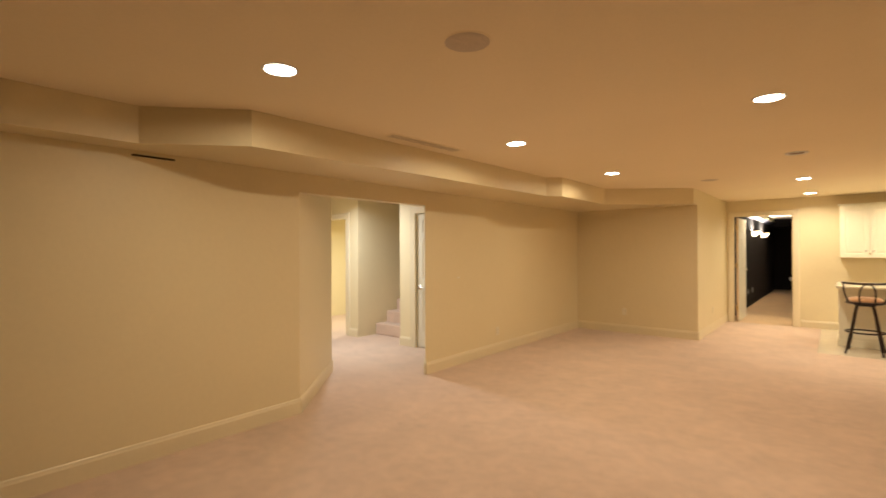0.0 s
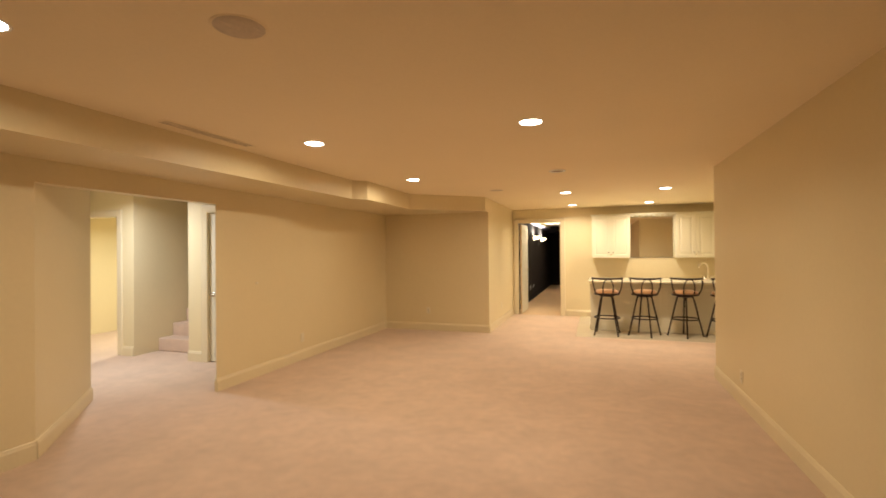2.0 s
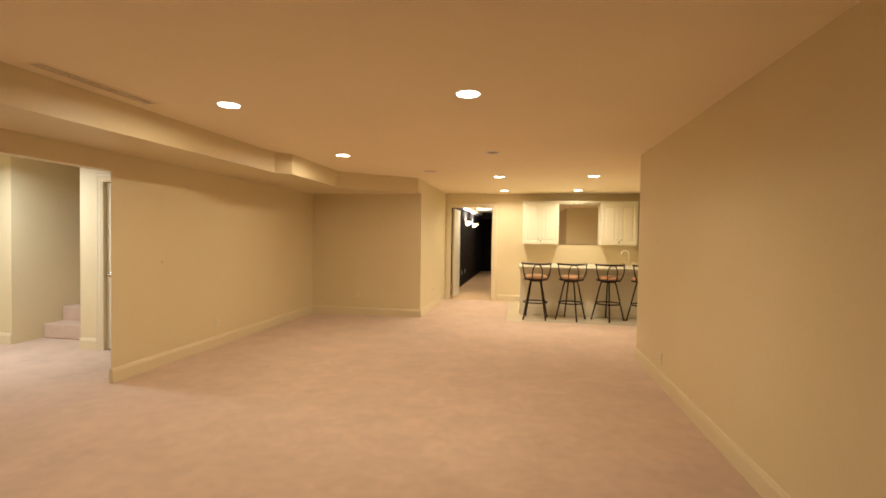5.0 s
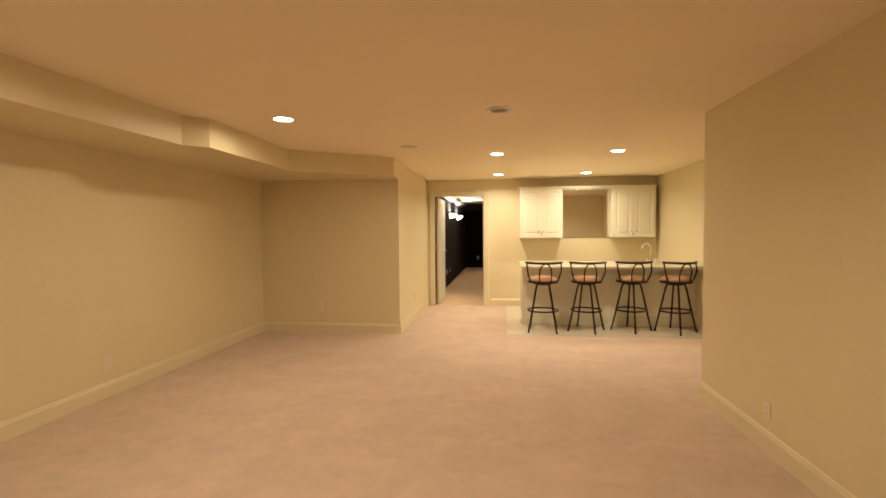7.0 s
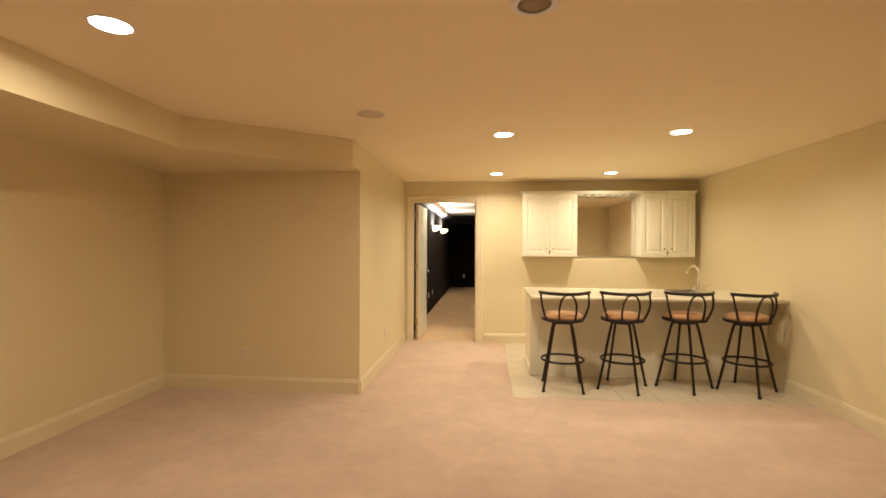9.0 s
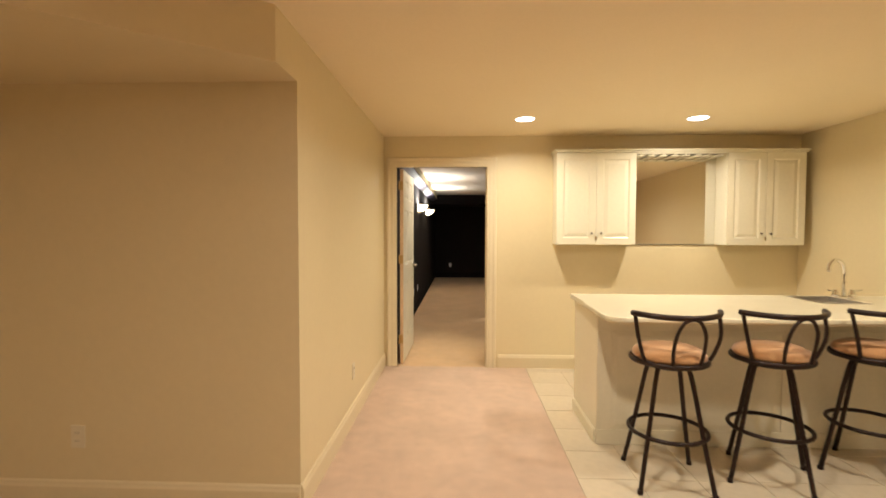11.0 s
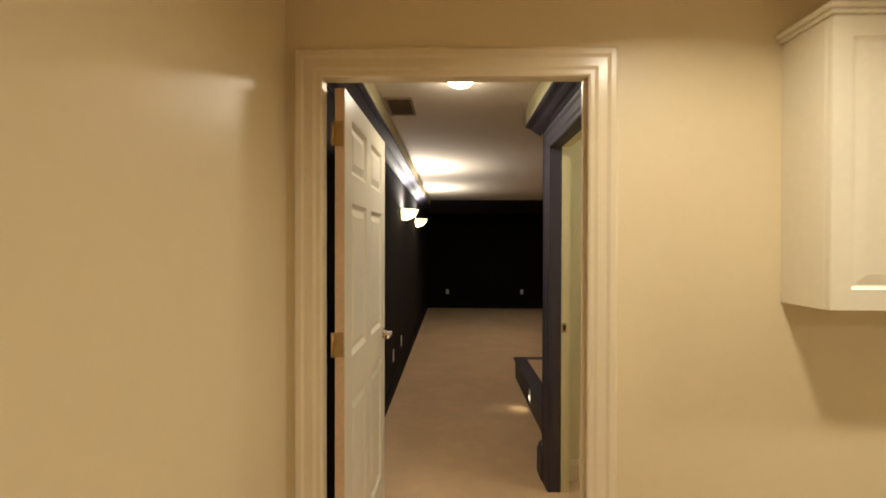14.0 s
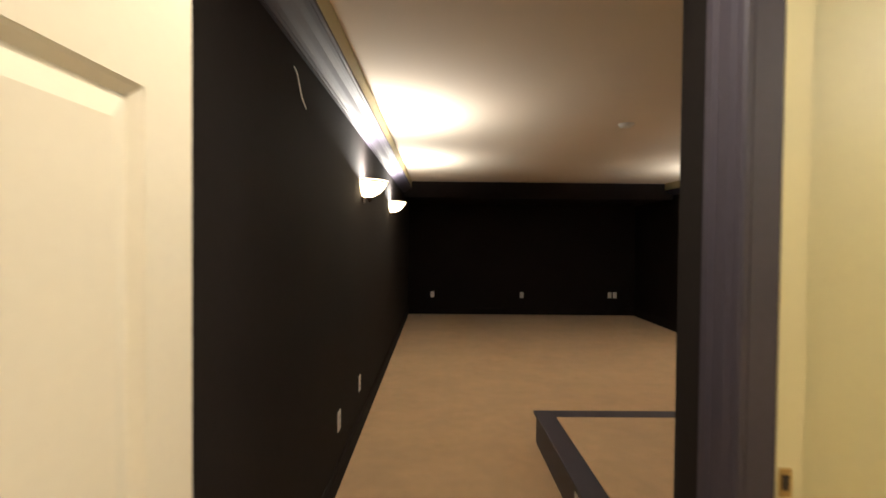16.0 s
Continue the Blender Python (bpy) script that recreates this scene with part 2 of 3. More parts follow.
OL, OR = 1.225, 2.88                  # opening to the stair hall
structure("wall_left", boxes((LEFT - TH, LEFT, BACK, OL, 0, CEIL), (LEFT - TH, LEFT, OL, OR, HEAD, CEIL), (LEFT - TH, LEFT, OR + TH, NOOK, 0, CEIL)), PAINT, "cream painted wall with a wide opening to the stair hall")
structure("wall_left_end", prism([(LEFT, OR), (LEFT, OR + TH), (LEFT - TH, OR + TH)], 0, HEAD), PAINT, "angled end of the cream wall at the opening")
structure("wall_left_head", boxes((LEFT - TH, LEFT, OR, OR + TH, HEAD, CEIL)), PAINT, "cream wall above the angled end")
structure("wall_nook", boxes((LEFT - TH, CORR, NOOK, NOOK + TH, 0, CEIL)), PAINT, "cream painted wall at the end of the long room")
structure("wall_corridor", boxes((CORR - TH, CORR, NOOK + TH, BAR + TH, 0, CEIL)), PAINT, "cream painted wall beside the dark room's door")
structure("wall_bar", boxes((CORR, DL - 0.02, BAR, TB, 0, CEIL + 0.1), (DL - 0.02, DR + 0.02, BAR, TB, DH + 0.02, CEIL + 0.1), (DR + 0.02, BARR + TH, BAR, TB, 0, CEIL + 0.1)), PAINT, "cream painted wall behind the bar with a doorway")
structure("wall_right", boxes((RIGHT, RIGHT + TH, BACK, STEP - TH, 0, CEIL), (RIGHT, BARR + TH, STEP - TH, STEP, 0, CEIL)), PAINT, "cream painted long wall that ends in an outer corner")
structure("wall_bar_side", boxes((BARR, BARR + TH, STEP, BAR, 0, CEIL)), PAINT, "cream painted wall at the end of the bar")
# never in view: added to close off the room behind the camera
structure("wall_back", boxes((LEFT - TH, RIGHT + TH, BACK - TH, BACK, 0, CEIL)), PAINT, "unseen cream painted wall added behind the camera to close the room")

# dropped soffit round the ducts
structure("soffit", prism([(LEFT, BACK), (-3.12, BACK), (-3.12, -0.09), (-2.66, 0.42), (-2.57, 4.33), (-2.42, 4.47), (-2.43, 5.95), (CORR, 6.79), (CORR, NOOK), (LEFT, NOOK)], SOFFIT, CEIL - 0.001), PAINT, "cream painted dropped soffit with angled corners")

# stair hall beyond the opening
HY, SX, SI = 3.90, -5.78, -4.80
structure("wall_hall_angle", prism([(LEFT - TH, OL), (LEFT, OL), (-4.345, 2.30), (-4.43, 2.21)], 0, CEIL), PAINT, "cream painted wall set at an angle beside the opening")
structure("wall_hall_near", boxes((-8.2, -4.36, 2.14, 2.26, 0, CEIL)), PAINT, "cream painted hall wall")
structure("wall_hall_far", boxes((-8.2, -6.93, HY, HY + TH, 0, CEIL), (-6.93, -6.07, HY, HY + TH, 1.99, CEIL), (-6.07, SX, HY, HY + TH, 0, CEIL), (SI, -4.495, HY, HY + TH, 0, CEIL), (-4.495, -3.655, HY, HY + TH, 1.99, CEIL), (-3.655, LEFT - TH, HY, HY + TH, 0, CEIL)), PAINT, "cream painted hall wall with a doorway, a stair and a door")
structure("wall_hall_end", boxes((-8.32, -8.2, 2.1, 7.0, 0, CEIL)), PAINT, "cream painted wall closing the hall")
structure("wall_stair_side", boxes((SX - TH, SX, HY + TH, 8.2, 0, 4.2)), PAINT, "cream painted wall beside the carpeted stair")
structure("wall_stair_inner", boxes((SI, SI + 0.12, HY + TH, 8.2, 0, 4.2)), PAINT, "cream painted wall on the inner side of the stair")
structure("wall_stair_end", boxes((SX - TH, SI + 0.12, 8.2, 8.3, 0, 4.2)), PAINT, "cream painted wall at the head of the stair")
structure("wall_side_room", boxes((-8.2, SX - TH, 6.2, 6.32, 0, CEIL)), YELLOW, "pale yellow wall of the lit side room")

# dark room
CROWN_TOP, BAND, PBAND = 2.268, 0.140, 0.096       # top of the crown moulding, depths of the bands above it
DROP = 17.43                          # front of the black bulkhead above the end wall
structure("wall_theatre_left", boxes((CORR - TH, CORR, TB, TFAR + TH, 0, CROWN_TOP)), BLACK, "matt black painted wall with uplights")
structure("wall_theatre_left_upper", boxes((CORR - TH, CORR + BAND, TB, DROP, CROWN_TOP, THEATRE_CEIL)), YELLOW, "pale yellow band of wall above the dark crown moulding")
structure("wall_theatre_far", boxes((CORR, TRIGHT, TFAR, TFAR + TH, 0, THEATRE_CEIL)), BLACK, "matt black painted end wall with white outlets")
structure("bulkhead_theatre", boxes((CORR, TRIGHT, DROP, TFAR, 2.12, THEATRE_CEIL)), BLACK, "matt black painted bulkhead above the end wall")
structure("wall_theatre_right", boxes((TRIGHT, TRIGHT + TH, TBACK, TFAR + TH, 0, CROWN_TOP)), BLACK, "matt black painted wall")
structure("wall_theatre_right_upper", boxes((TRIGHT - BAND, TRIGHT + TH, TBACK, DROP, CROWN_TOP, THEATRE_CEIL)), YELLOW, "pale yellow band of wall above the dark crown moulding")
CY0, CY1, CH = 9.932, 10.725, 2.045       # closet doorway
structure("wall_theatre_passage", boxes((PASS, PASS + 0.11, TB, CY0 - 0.015, 0, CROWN_TOP), (PASS, PASS + 0.11, CY0 - 0.015, CY1 + 0.015, CH + 0.015, CROWN_TOP), (PASS, PASS + 0.11, CY1 + 0.015, TBACK, 0, CROWN_TOP)), BLACK, "matt black painted wall with a doorway to a lit closet")
structure("wall_theatre_passage_upper", boxes((PASS - PBAND, PASS + 0.11, TB, TBACK + PBAND, CROWN_TOP, THEATRE_CEIL), (PASS + 0.11, TRIGHT - BAND, TBACK, TBACK + PBAND, CROWN_TOP, THEATRE_CEIL)), YELLOW, "pale yellow band of wall above the dark crown moulding")
structure("wall_theatre_back", boxes((PASS + 0.11, TRIGHT + TH, TBACK - 0.10, TBACK, 0, THEATRE_CEIL)), BLACK, "matt black painted wall behind the platform")
structure("wall_closet_far", boxes((PASS + 0.11, 1.6, TBACK - 0.118, TBACK - 0.101, 0, THEATRE_CEIL)), YELLOW, "pale yellow wall of the lit closet")
structure("wall_closet_end", boxes((1.6, 1.7, TB, TBACK - 0.101, 0, THEATRE_CEIL)), YELLOW, "pale yellow wall closing the closet")
structure("ceiling_closet", boxes((PASS + 0.11, 1.6, TB, TBACK - 0.118, CEIL, CEIL + 0.04)), WHITE_CEIL, "white closet ceiling")


# ---- trim and doors ----
for a, b, f in [((LEFT, BACK), (LEFT, OL), -1), ((LEFT, OR), (LEFT, NOOK), -1), ((LEFT, NOOK), (CORR, NOOK), -1), ((CORR, NOOK), (CORR, BAR), -1),
                ((DR + 0.125, BAR), (0.30, BAR), -1), ((0.30, BAR), (BARR, BAR), -1), ((BARR, STEP), (BARR, BAR), 1), ((RIGHT, BACK), (RIGHT, STEP), 1), ((RIGHT, STEP), (BARR, STEP), 1),
                ((LEFT, OL), (-4.345, 2.30), -1), ((LEFT - TH, OR + TH), (LEFT, OR), -1), ((-5.99, HY), (SX, HY), -1), ((SI, HY), (-4.575, HY), -1), ((LEFT - TH, OR + TH), (LEFT - TH, HY), 1),
                ((-8.2, 6.2), (SX - TH, 6.2), -1), ((LEFT, BACK), (RIGHT, BACK), 1), ((PASS + 0.11, TBACK - 0.118), (1.6, TBACK - 0.118), -1)]:
    baseboard(a, b, f)
for a, b, f in [((CORR, TB), (CORR, TFAR), -1), ((CORR, TFAR), (TRIGHT, TFAR), -1), ((TRIGHT, TBACK), (TRIGHT, TFAR), 1)]:
    tagged(baseboard(a, b, f, BLACK), "black painted baseboard of the dark room")

CASING = [(0.0, 0.0), (0.0, 0.009), (0.006, 0.012), (0.020, 0.0122), (0.032, 0.0155), (0.062, 0.0150), (0.074, 0.0190), (0.092, 0.0185), (0.100, 0.012), (0.100, 0.0)]


def casing(parent, w, h, mat, scale=1.0):
    """Mitred casing round an opening 0..w by 0..h on the plane y = 0, standing out towards -y: left leg, head and right leg."""
    def station(k):
        rows = []
        for u, v in CASING:
            u, v = u * scale, v * scale
            rows.append([(-u, -v, 0), (-u, -v, h + u), (w + u, -v, h + u), (w + u, -v, 0)][k])
        return rows
    for k, name in enumerate(("casing_leg", "casing_head", "casing_leg")):
        bm = bmesh.new()
        ends = [[bm.verts.new(p) for p in station(k)], [bm.verts.new(p) for p in station(k + 1)]]
        n = len(CASING)
        for i in range(n):
            bm.faces.new((ends[0][i], ends[0][(i + 1) % n], ends[1][(i + 1) % n], ends[1][i]))
        bm.faces.new(ends[0][::-1])
        bm.faces.new(ends[1])
        bmesh.ops.recalc_face_normals(bm, faces=bm.faces[:])
        part(name, bm, mat, parent)


def jambs(parent, w, h, depth, mat, t=0.02):
    part("jamb", boxes((-t + 0.001, 0, 0.001, depth - 0.001, 0, h), bevel=0.002), mat, parent)
    part("jamb", boxes((w, w + t - 0.001, 0.001, depth - 0.001, 0, h), bevel=0.002), mat, parent)
    part("jamb_head", boxes((-t + 0.001, w + t - 0.001, 0.001, depth - 0.001, h, h + t - 0.001), bevel=0.002), mat, parent)


def raised_panel(x0, x1, z0, z1, face, depth, field, inset, back, sticking=0.0):
    """A bevelled field panel: rim sunk by depth behind the plane y = face, over a sloped sticking of the given width, field raised again; back is the plane of its rear."""
    bm = bmesh.new()
    s = 1 if back > face else -1

    def ring(i, d):
        return [bm.verts.new((x, face + s * d, z)) for x, z in ((x0 + i, z0 + i), (x1 - i, z0 + i), (x1 - i, z1 - i), (x0 + i, z1 - i))]
    rings = [[bm.verts.new((x, back, z)) for x, z in ((x0, z0), (x1, z0), (x1, z1), (x0, z1))]]
    if sticking:
        rings += [ring(0.0, 0.0012), ring(0.25 * sticking, 0.0035), ring(0.8 * sticking, depth), ring(1.1 * sticking, depth)]
    else:
        rings += [ring(0.0, depth)]
    rings += [ring(inset, field)]
    for a, b in zip(rings, rings[1:]):
        for k in range(4):
            j = (k + 1) % 4
            bm.faces.new((a[k], a[j], b[j], b[k]))
    bm.faces.new(rings[-1])
    bm.faces.new(rings[0][::-1])
    bmesh.ops.recalc_face_normals(bm, faces=bm.faces[:])
    return bm


def lever(parent, x, z, y, s=-1, way=1):
    """A lever handle on a round rose; s: the side it stands out to."""
    m = Matrix.Translation((x, y, z)) @ pose(0, 0, 0, 90 if s < 0 else -90)
    rose = lathe([(0.030, 0.0), (0.031, 0.004), (0.027, 0.009), (0.013, 0.012), (0.012, 0.045), (0.0135, 0.050)], 20)
    rose.transform(m)
    h = part("door_handle", rose, NICKEL, parent, "satin nickel lever handle")
    part("lever_grip", tube(curve_points([(x, y + s * 0.045, z), (x - way * 0.03, y + s * 0.050, z + 0.003), (x - way * 0.075, y + s * 0.047, z), (x - way * 0.105, y + s * 0.043, z - 0.006)], 4), 0.0085, 8), NICKEL, h)


def six_panel_door(parent, w, h=2.03, t=0.036, handle=None):
    stile, mid = 0.110, 0.105
    rows = [(0.23, 0.860), (1.032, 1.624), (1.736, 1.940)]
    rows = [(a * h / 2.03, b * h / 2.03) for a, b in rows]
    inner = w / 2 - mid / 2
    rails = [(0.008, rows[0][0]), (rows[0][1], rows[1][0]), (rows[1][1], rows[2][0]), (rows[2][1], h)]
    bm = boxes((0, stile, 0, t, 0.008, h), (w - stile, w, 0, t, 0.008, h))
    for a, b in rails:
        box(bm, stile, w - stile, 0, t, a, b)
    for a, b in rows:
        box(bm, inner, inner + mid, 0, t, a, b)
    leaf = part("door_leaf", bm, DOOR, parent, "ivory painted six-panel leaf")
    for a, b in rows:
        for x0, x1 in ((stile, inner), (inner + mid, w - stile)):
            p = raised_panel(x0, x1, a, b, 0.0, 0.012, 0.003, 0.050, t / 2, 0.020)
            q = raised_panel(x0, x1, a, b, t, 0.012, 0.003, 0.050, t / 2, 0.020)
            me = bpy.data.meshes.new("half")
            q.to_mesh(me)
            p.from_mesh(me)
            q.free()
            bpy.data.meshes.remove(me)
            part("door_panel", p, DOOR, leaf)
    return leaf


# doorway to the dark room
theatre_frame = thing("door_frame", pose(DL, BAR, 0), "cream glossy painted door casing and jambs round the open doorway", "door frame", kind="structure")
casing(theatre_frame, DR - DL, DH, TRIM)
jambs(theatre_frame, DR - DL, DH, 0.052, TRIM)
part("door_stop", boxes((DR - DL - 0.013, DR - DL + 0.0005, 0.020, 0.034, 0, DH - 0.001), bevel=0.002), TRIM, theatre_frame)
part("strike_plate", boxes((DR - DL - 0.0035, DR - DL + 0.0005, 0.036, 0.050, 0.95, 1.02), bevel=0.001), NICKEL, theatre_frame)

open_door = thing("door", Matrix.Translation((-1.190, BAR + 0.057, 0.004)) @ pose(0, 0, 0, 0, 0, 89.1), "ivory six-panel door standing open against the black wall", "door")
six_panel_door(open_door, 0.905)
part("hinge_edge", boxes((-0.0025, -0.0004, 0.002, 0.034, 0.01, 2.028)), EDGE, open_door, "bare wooden hinge edge")
for z in (0.22, 1.055, 1.82):
    hinge = part("hinge", boxes((-0.0055, -0.0027, 0.004, 0.040, z, z + 0.09), bevel=0.0008), BRASS, open_door, "aged brass butt hinge")
    part("hinge_knuckle", tube([(-0.010, 0.043, z), (-0.010, 0.043, z + 0.09)], 0.006, 8), BRASS, hinge)
lever(open_door, 0.838, 0.985, 0.0, -1)
lever(open_door, 0.838, 0.985, 0.036, 1)
part("latch_plate", boxes((0.9052, 0.908, 0.006, 0.030, 0.95, 1.02), bevel=0.0008), NICKEL, open_door)

# closet doorway in the dark room, dark painted
closet_frame = thing("door_frame", Matrix.Translation((PASS, CY1, 0)) @ pose(0, 0, 0, 0, 0, -90), "dark plum painted casing round the closet doorway", "door frame", kind="structure")
casing(closet_frame, CY1 - CY0, CH, PLUM, 1.3)
jambs(closet_frame, CY1 - CY0, CH, 0.06, PLUM, 0.015)
inner_lining = part("jamb_lining", boxes((-0.014, 0.0, 0.061, 0.111, 0, CH), (CY1 - CY0, CY1 - CY0 + 0.014, 0.061, 0.111, 0, CH), (-0.014, CY1 - CY0 + 0.014, 0.061, 0.111, CH, CH + 0.014)), YELLOW, closet_frame, "pale yellow painted half of the jamb")
strike = part("strike_plate", boxes((-0.0005, 0.0025, 0.066, 0.090, 0.952, 1.008), bevel=0.001), BRASS, closet_frame, "small brass strike plate")
part("latch_hole", boxes((0.0026, 0.0032, 0.071, 0.085, 0.965, 0.995)), SLOT, strike)

# stair hall
hall_frame = thing("door_frame", pose(-4.475, HY, 0), "cream painted casing round the closed hall door", "door frame", kind="structure")
casing(hall_frame, 0.80, 1.97, TRIM)
jambs(hall_frame, 0.80, 1.97, TH, TRIM)
hall_door = thing("door", pose(-4.473, HY + 0.03, 0.004), "ivory six-panel door, closed, beside the stair", "door")
six_panel_door(hall_door, 0.796, 1.962)
lever(hall_door, 0.062, 0.885, 0.0, -1, -1)
side_frame = thing("door_frame", pose(-6.91, HY, 0), "cream painted casing round the doorway to the side room", "door frame", kind="structure")
casing(side_frame, 0.82, 1.97, TRIM)
jambs(side_frame, 0.82, 1.97, TH, TRIM)
stair = thing("stair", pose(SX, 4.30, 0), "carpeted stair in pinkish beige going up between walls", "stair", kind="structure")
for k in range(13):
    bm = boxes((0.003, SI - SX - 0.003, 0.25 * k - 0.02, 0.25 * k + 0.275, max(0.0, 0.19 * (k - 1)), 0.19 * (k + 1)), bevel=0.016)
    part("step", bm, CARPET, stair)

# crown moulding of the dark room
CROWN = [(0.0, 0.0), (0.012, 0.0), (0.014, 0.008), (0.024, 0.011), (0.028, 0.016), (0.045, 0.022), (0.068, 0.036), (0.090, 0.052), (0.115, 0.062), (0.136, 0.066), (0.140, 0.070), (0.150, 0.072), (0.152, 0.076), (0.152, 0.089), (0.148, 0.092), (0.0, 0.092)]


def crown_moulding(a, b, depth, flip):
    """Crown moulding that reaches out by depth, its top under the yellow band."""
    profile = [(o * depth / 0.147, u * 0.8) for o, u in CROWN]
    z = CROWN_TOP - 0.8 * 0.092 - 0.0005
    structure("crown_moulding", extrude(profile, (*a, z), (*b, z), flip), PLUM, "dark plum painted crown moulding below a yellow band")


crown_moulding((CORR, TB), (CORR, DROP), BAND, -1)
crown_moulding((TRIGHT, TBACK), (TRIGHT, DROP), BAND, 1)
crown_moulding((PASS, TB), (PASS, TBACK + PBAND + 0.005), PBAND, 1)
crown_moulding((PASS + 0.001, TBACK), (TRIGHT, TBACK), PBAND, 1)
for a, b, f in [((PASS, CY1 + 0.136, 0), (PASS, TBACK + 0.018, 0), 1), ((PASS, TBACK, 0), (-0.10, TBACK, 0), 1)]:
    structure("baseboard", extrude([(0, 0), (0.030, 0), (0.030, 0.15), (0.022, 0.165), (0.014, 0.19), (0, 0.195)], a, b, f), PLUM, "dark plum painted tall baseboard at the corner")


# ---- ceiling fittings ----
def can_light(x, y, z):
    t = thing("recessed_light", pose(x, y, z), "round recessed ceiling light, lit, with white trim", "ceiling light", "recessed ceiling lights")
    part("trim_ring", lathe([(0.077, -0.0005), (0.090, -0.0005), (0.091, -0.002), (0.086, -0.004), (0.079, -0.0045), (0.077, -0.003)], 36, cap=False), WHITE_PLASTIC, t)
    part("lens", lathe([(0.0765, -0.001), (0.0765, -0.005), (0.05, -0.0075), (0.002, -0.008)], 36), CAN_LENS, t, "glowing frosted lens")
    return t


for x, y in CANS:
    can_light(x, y, CEIL)
dome = thing("dome_light", pose(-0.758, 10.535, THEATRE_CEIL), "round flush ceiling light, lit, with a bulging frosted lens", "ceiling light")
part("trim_ring", lathe([(0.070, -0.0005), (0.080, -0.0005), (0.081, -0.006), (0.074, -0.010), (0.070, -0.008)], 36, cap=False), WHITE_PLASTIC, dome)
part("lens", lathe([(0.0695, -0.001), (0.0690, -0.012), (0.058, -0.026), (0.036, -0.035), (0.002, -0.038)], 36), CAN_LENS, dome, "glowing frosted lens")


def ceiling_speaker(x, y, z, r, label):
    t = thing("ceiling_speaker", pose(x, y, z) @ Matrix.Diagonal((1, 1, 0.5, 1)), label, "speaker", "ceiling speakers")
    part("rim", lathe([(r - 0.004, -0.001), (r + 0.006, -0.001), (r + 0.0065, -0.003), (r + 0.003, -0.0045), (r - 0.004, -0.004)], 40, cap=False), CEILING, t)
    part("grille", lathe([(r - 0.004, -0.001), (r - 0.004, -0.0035), (r * 0.6, -0.005), (0.002, -0.0055)], 40), GRILLE, t, "perforated painted metal grille")


ceiling_speaker(-0.985, 0.54, CEIL, 0.105, "round painted in-ceiling loudspeaker with perforated grille")
ceiling_speaker(-1.03, 6.02, CEIL, 0.105, "round painted in-ceiling loudspeaker with perforated grille")

# an unlit recessed can: its dark recess is coloured onto a shallow disc
fitting = thing("ceiling_fitting", pose(-0.015, 4.545, CEIL), "round ceiling fitting with white ring and dull centre", "ceiling fitting")
part("ring", lathe([(0.066, -0.001), (0.094, -0.001), (0.095, -0.005), (0.086, -0.010), (0.074, -0.011), (0.066, -0.007)], 40, cap=False), WHITE_PLASTIC, fitting, "white plastic ring")
part("centre", lathe([(0.066, -0.001), (0.066, -0.003), (0.03, -0.0045), (0.002, -0.0045)], 40), VENT_GAP, fitting, "brown disc standing in for the unlit can's recess")
dot = thing("smoke_detector", pose(0.68, 13.58, THEATRE_CEIL), "small white ceiling sensor in the dark room", "smoke detector")
part("base", lathe([(0.004, 0.0), (0.062, 0.0), (0.062, -0.008), (0.004, -0.009)], 28), WHITE_PLASTIC, dot)
part("cover", lathe([(0.05, -0.0092), (0.046, -0.024), (0.02, -0.03), (0.002, -0.03)], 28), WHITE_PLASTIC, dot)


def register(name, m, w, d, slats, mat, gap_mat, label):
    """A flat air register hanging just below z = 0, w along x and d along y."""
    t = thing(name, m, label, "air vent")
    part("backing", boxes((0.006, w - 0.006, 0.006, d - 0.006, -0.003, -0.001)), gap_mat, t)
    bm = boxes((0, w, 0, 0.014, -0.010, -0.0005), (0, w, d - 0.014, d, -0.010, -0.0005), (0, 0.014, 0.014, d - 0.014, -0.010, -0.0005), (w - 0.014, w, 0.014, d - 0.014, -0.010, -0.0005))
    part("frame", bm, mat, t)
    pitch = (d - 0.028) / slats
    for k in range(slats):
        bm = bmesh.new()
        box(bm, 0.014, w - 0.014, -pitch * 0.36, pitch * 0.36, -0.001, 0.001)
        bm.transform(Matrix.Translation((0, 0.014 + pitch * (k + 0.5), -0.006)) @ pose(0, 0, 0, 20))
        part("slat", bm, mat, t)
    return t


register("ceiling_vent", Matrix.Translation((-2.40, 1.46, CEIL)) @ pose(0, 0, 0, 0, 0, 87.5) @ Matrix.Diagonal((1, 1, 0.35, 1)), 0.86, 0.14, 6, CEILING, VENT_GAP, "long flat painted ceiling air vent beside the soffit")
slot_vent = thing("wall_vent", Matrix.Translation((LEFT, -0.065, 2.076)), "narrow dark slotted air vent high on the wall", "air vent")
# a solid dark bar, proud of the wall, stands for the shaded opening
part("slot", boxes((0.0006, 0.004, 0.004, 0.276, 0.003, 0.017)), SLOT, slot_vent, "dark bar standing in for the open slot")
part("frame", boxes((0.0006, 0.005, 0, 0.28, 0, 0.0028), (0.0006, 0.005, 0, 0.28, 0.0172, 0.02), (0.0006, 0.005, 0, 0.0038, 0.0029, 0.0171), (0.0006, 0.005, 0.2762, 0.28, 0.0029, 0.0171)), PAINT, slot_vent)
register("ceiling_vent", pose(-1.228, 10.83, THEATRE_CEIL), 0.175, 0.37, 14, VENT_GAP, SLOT, "slatted metal ceiling air vent in the dark room")


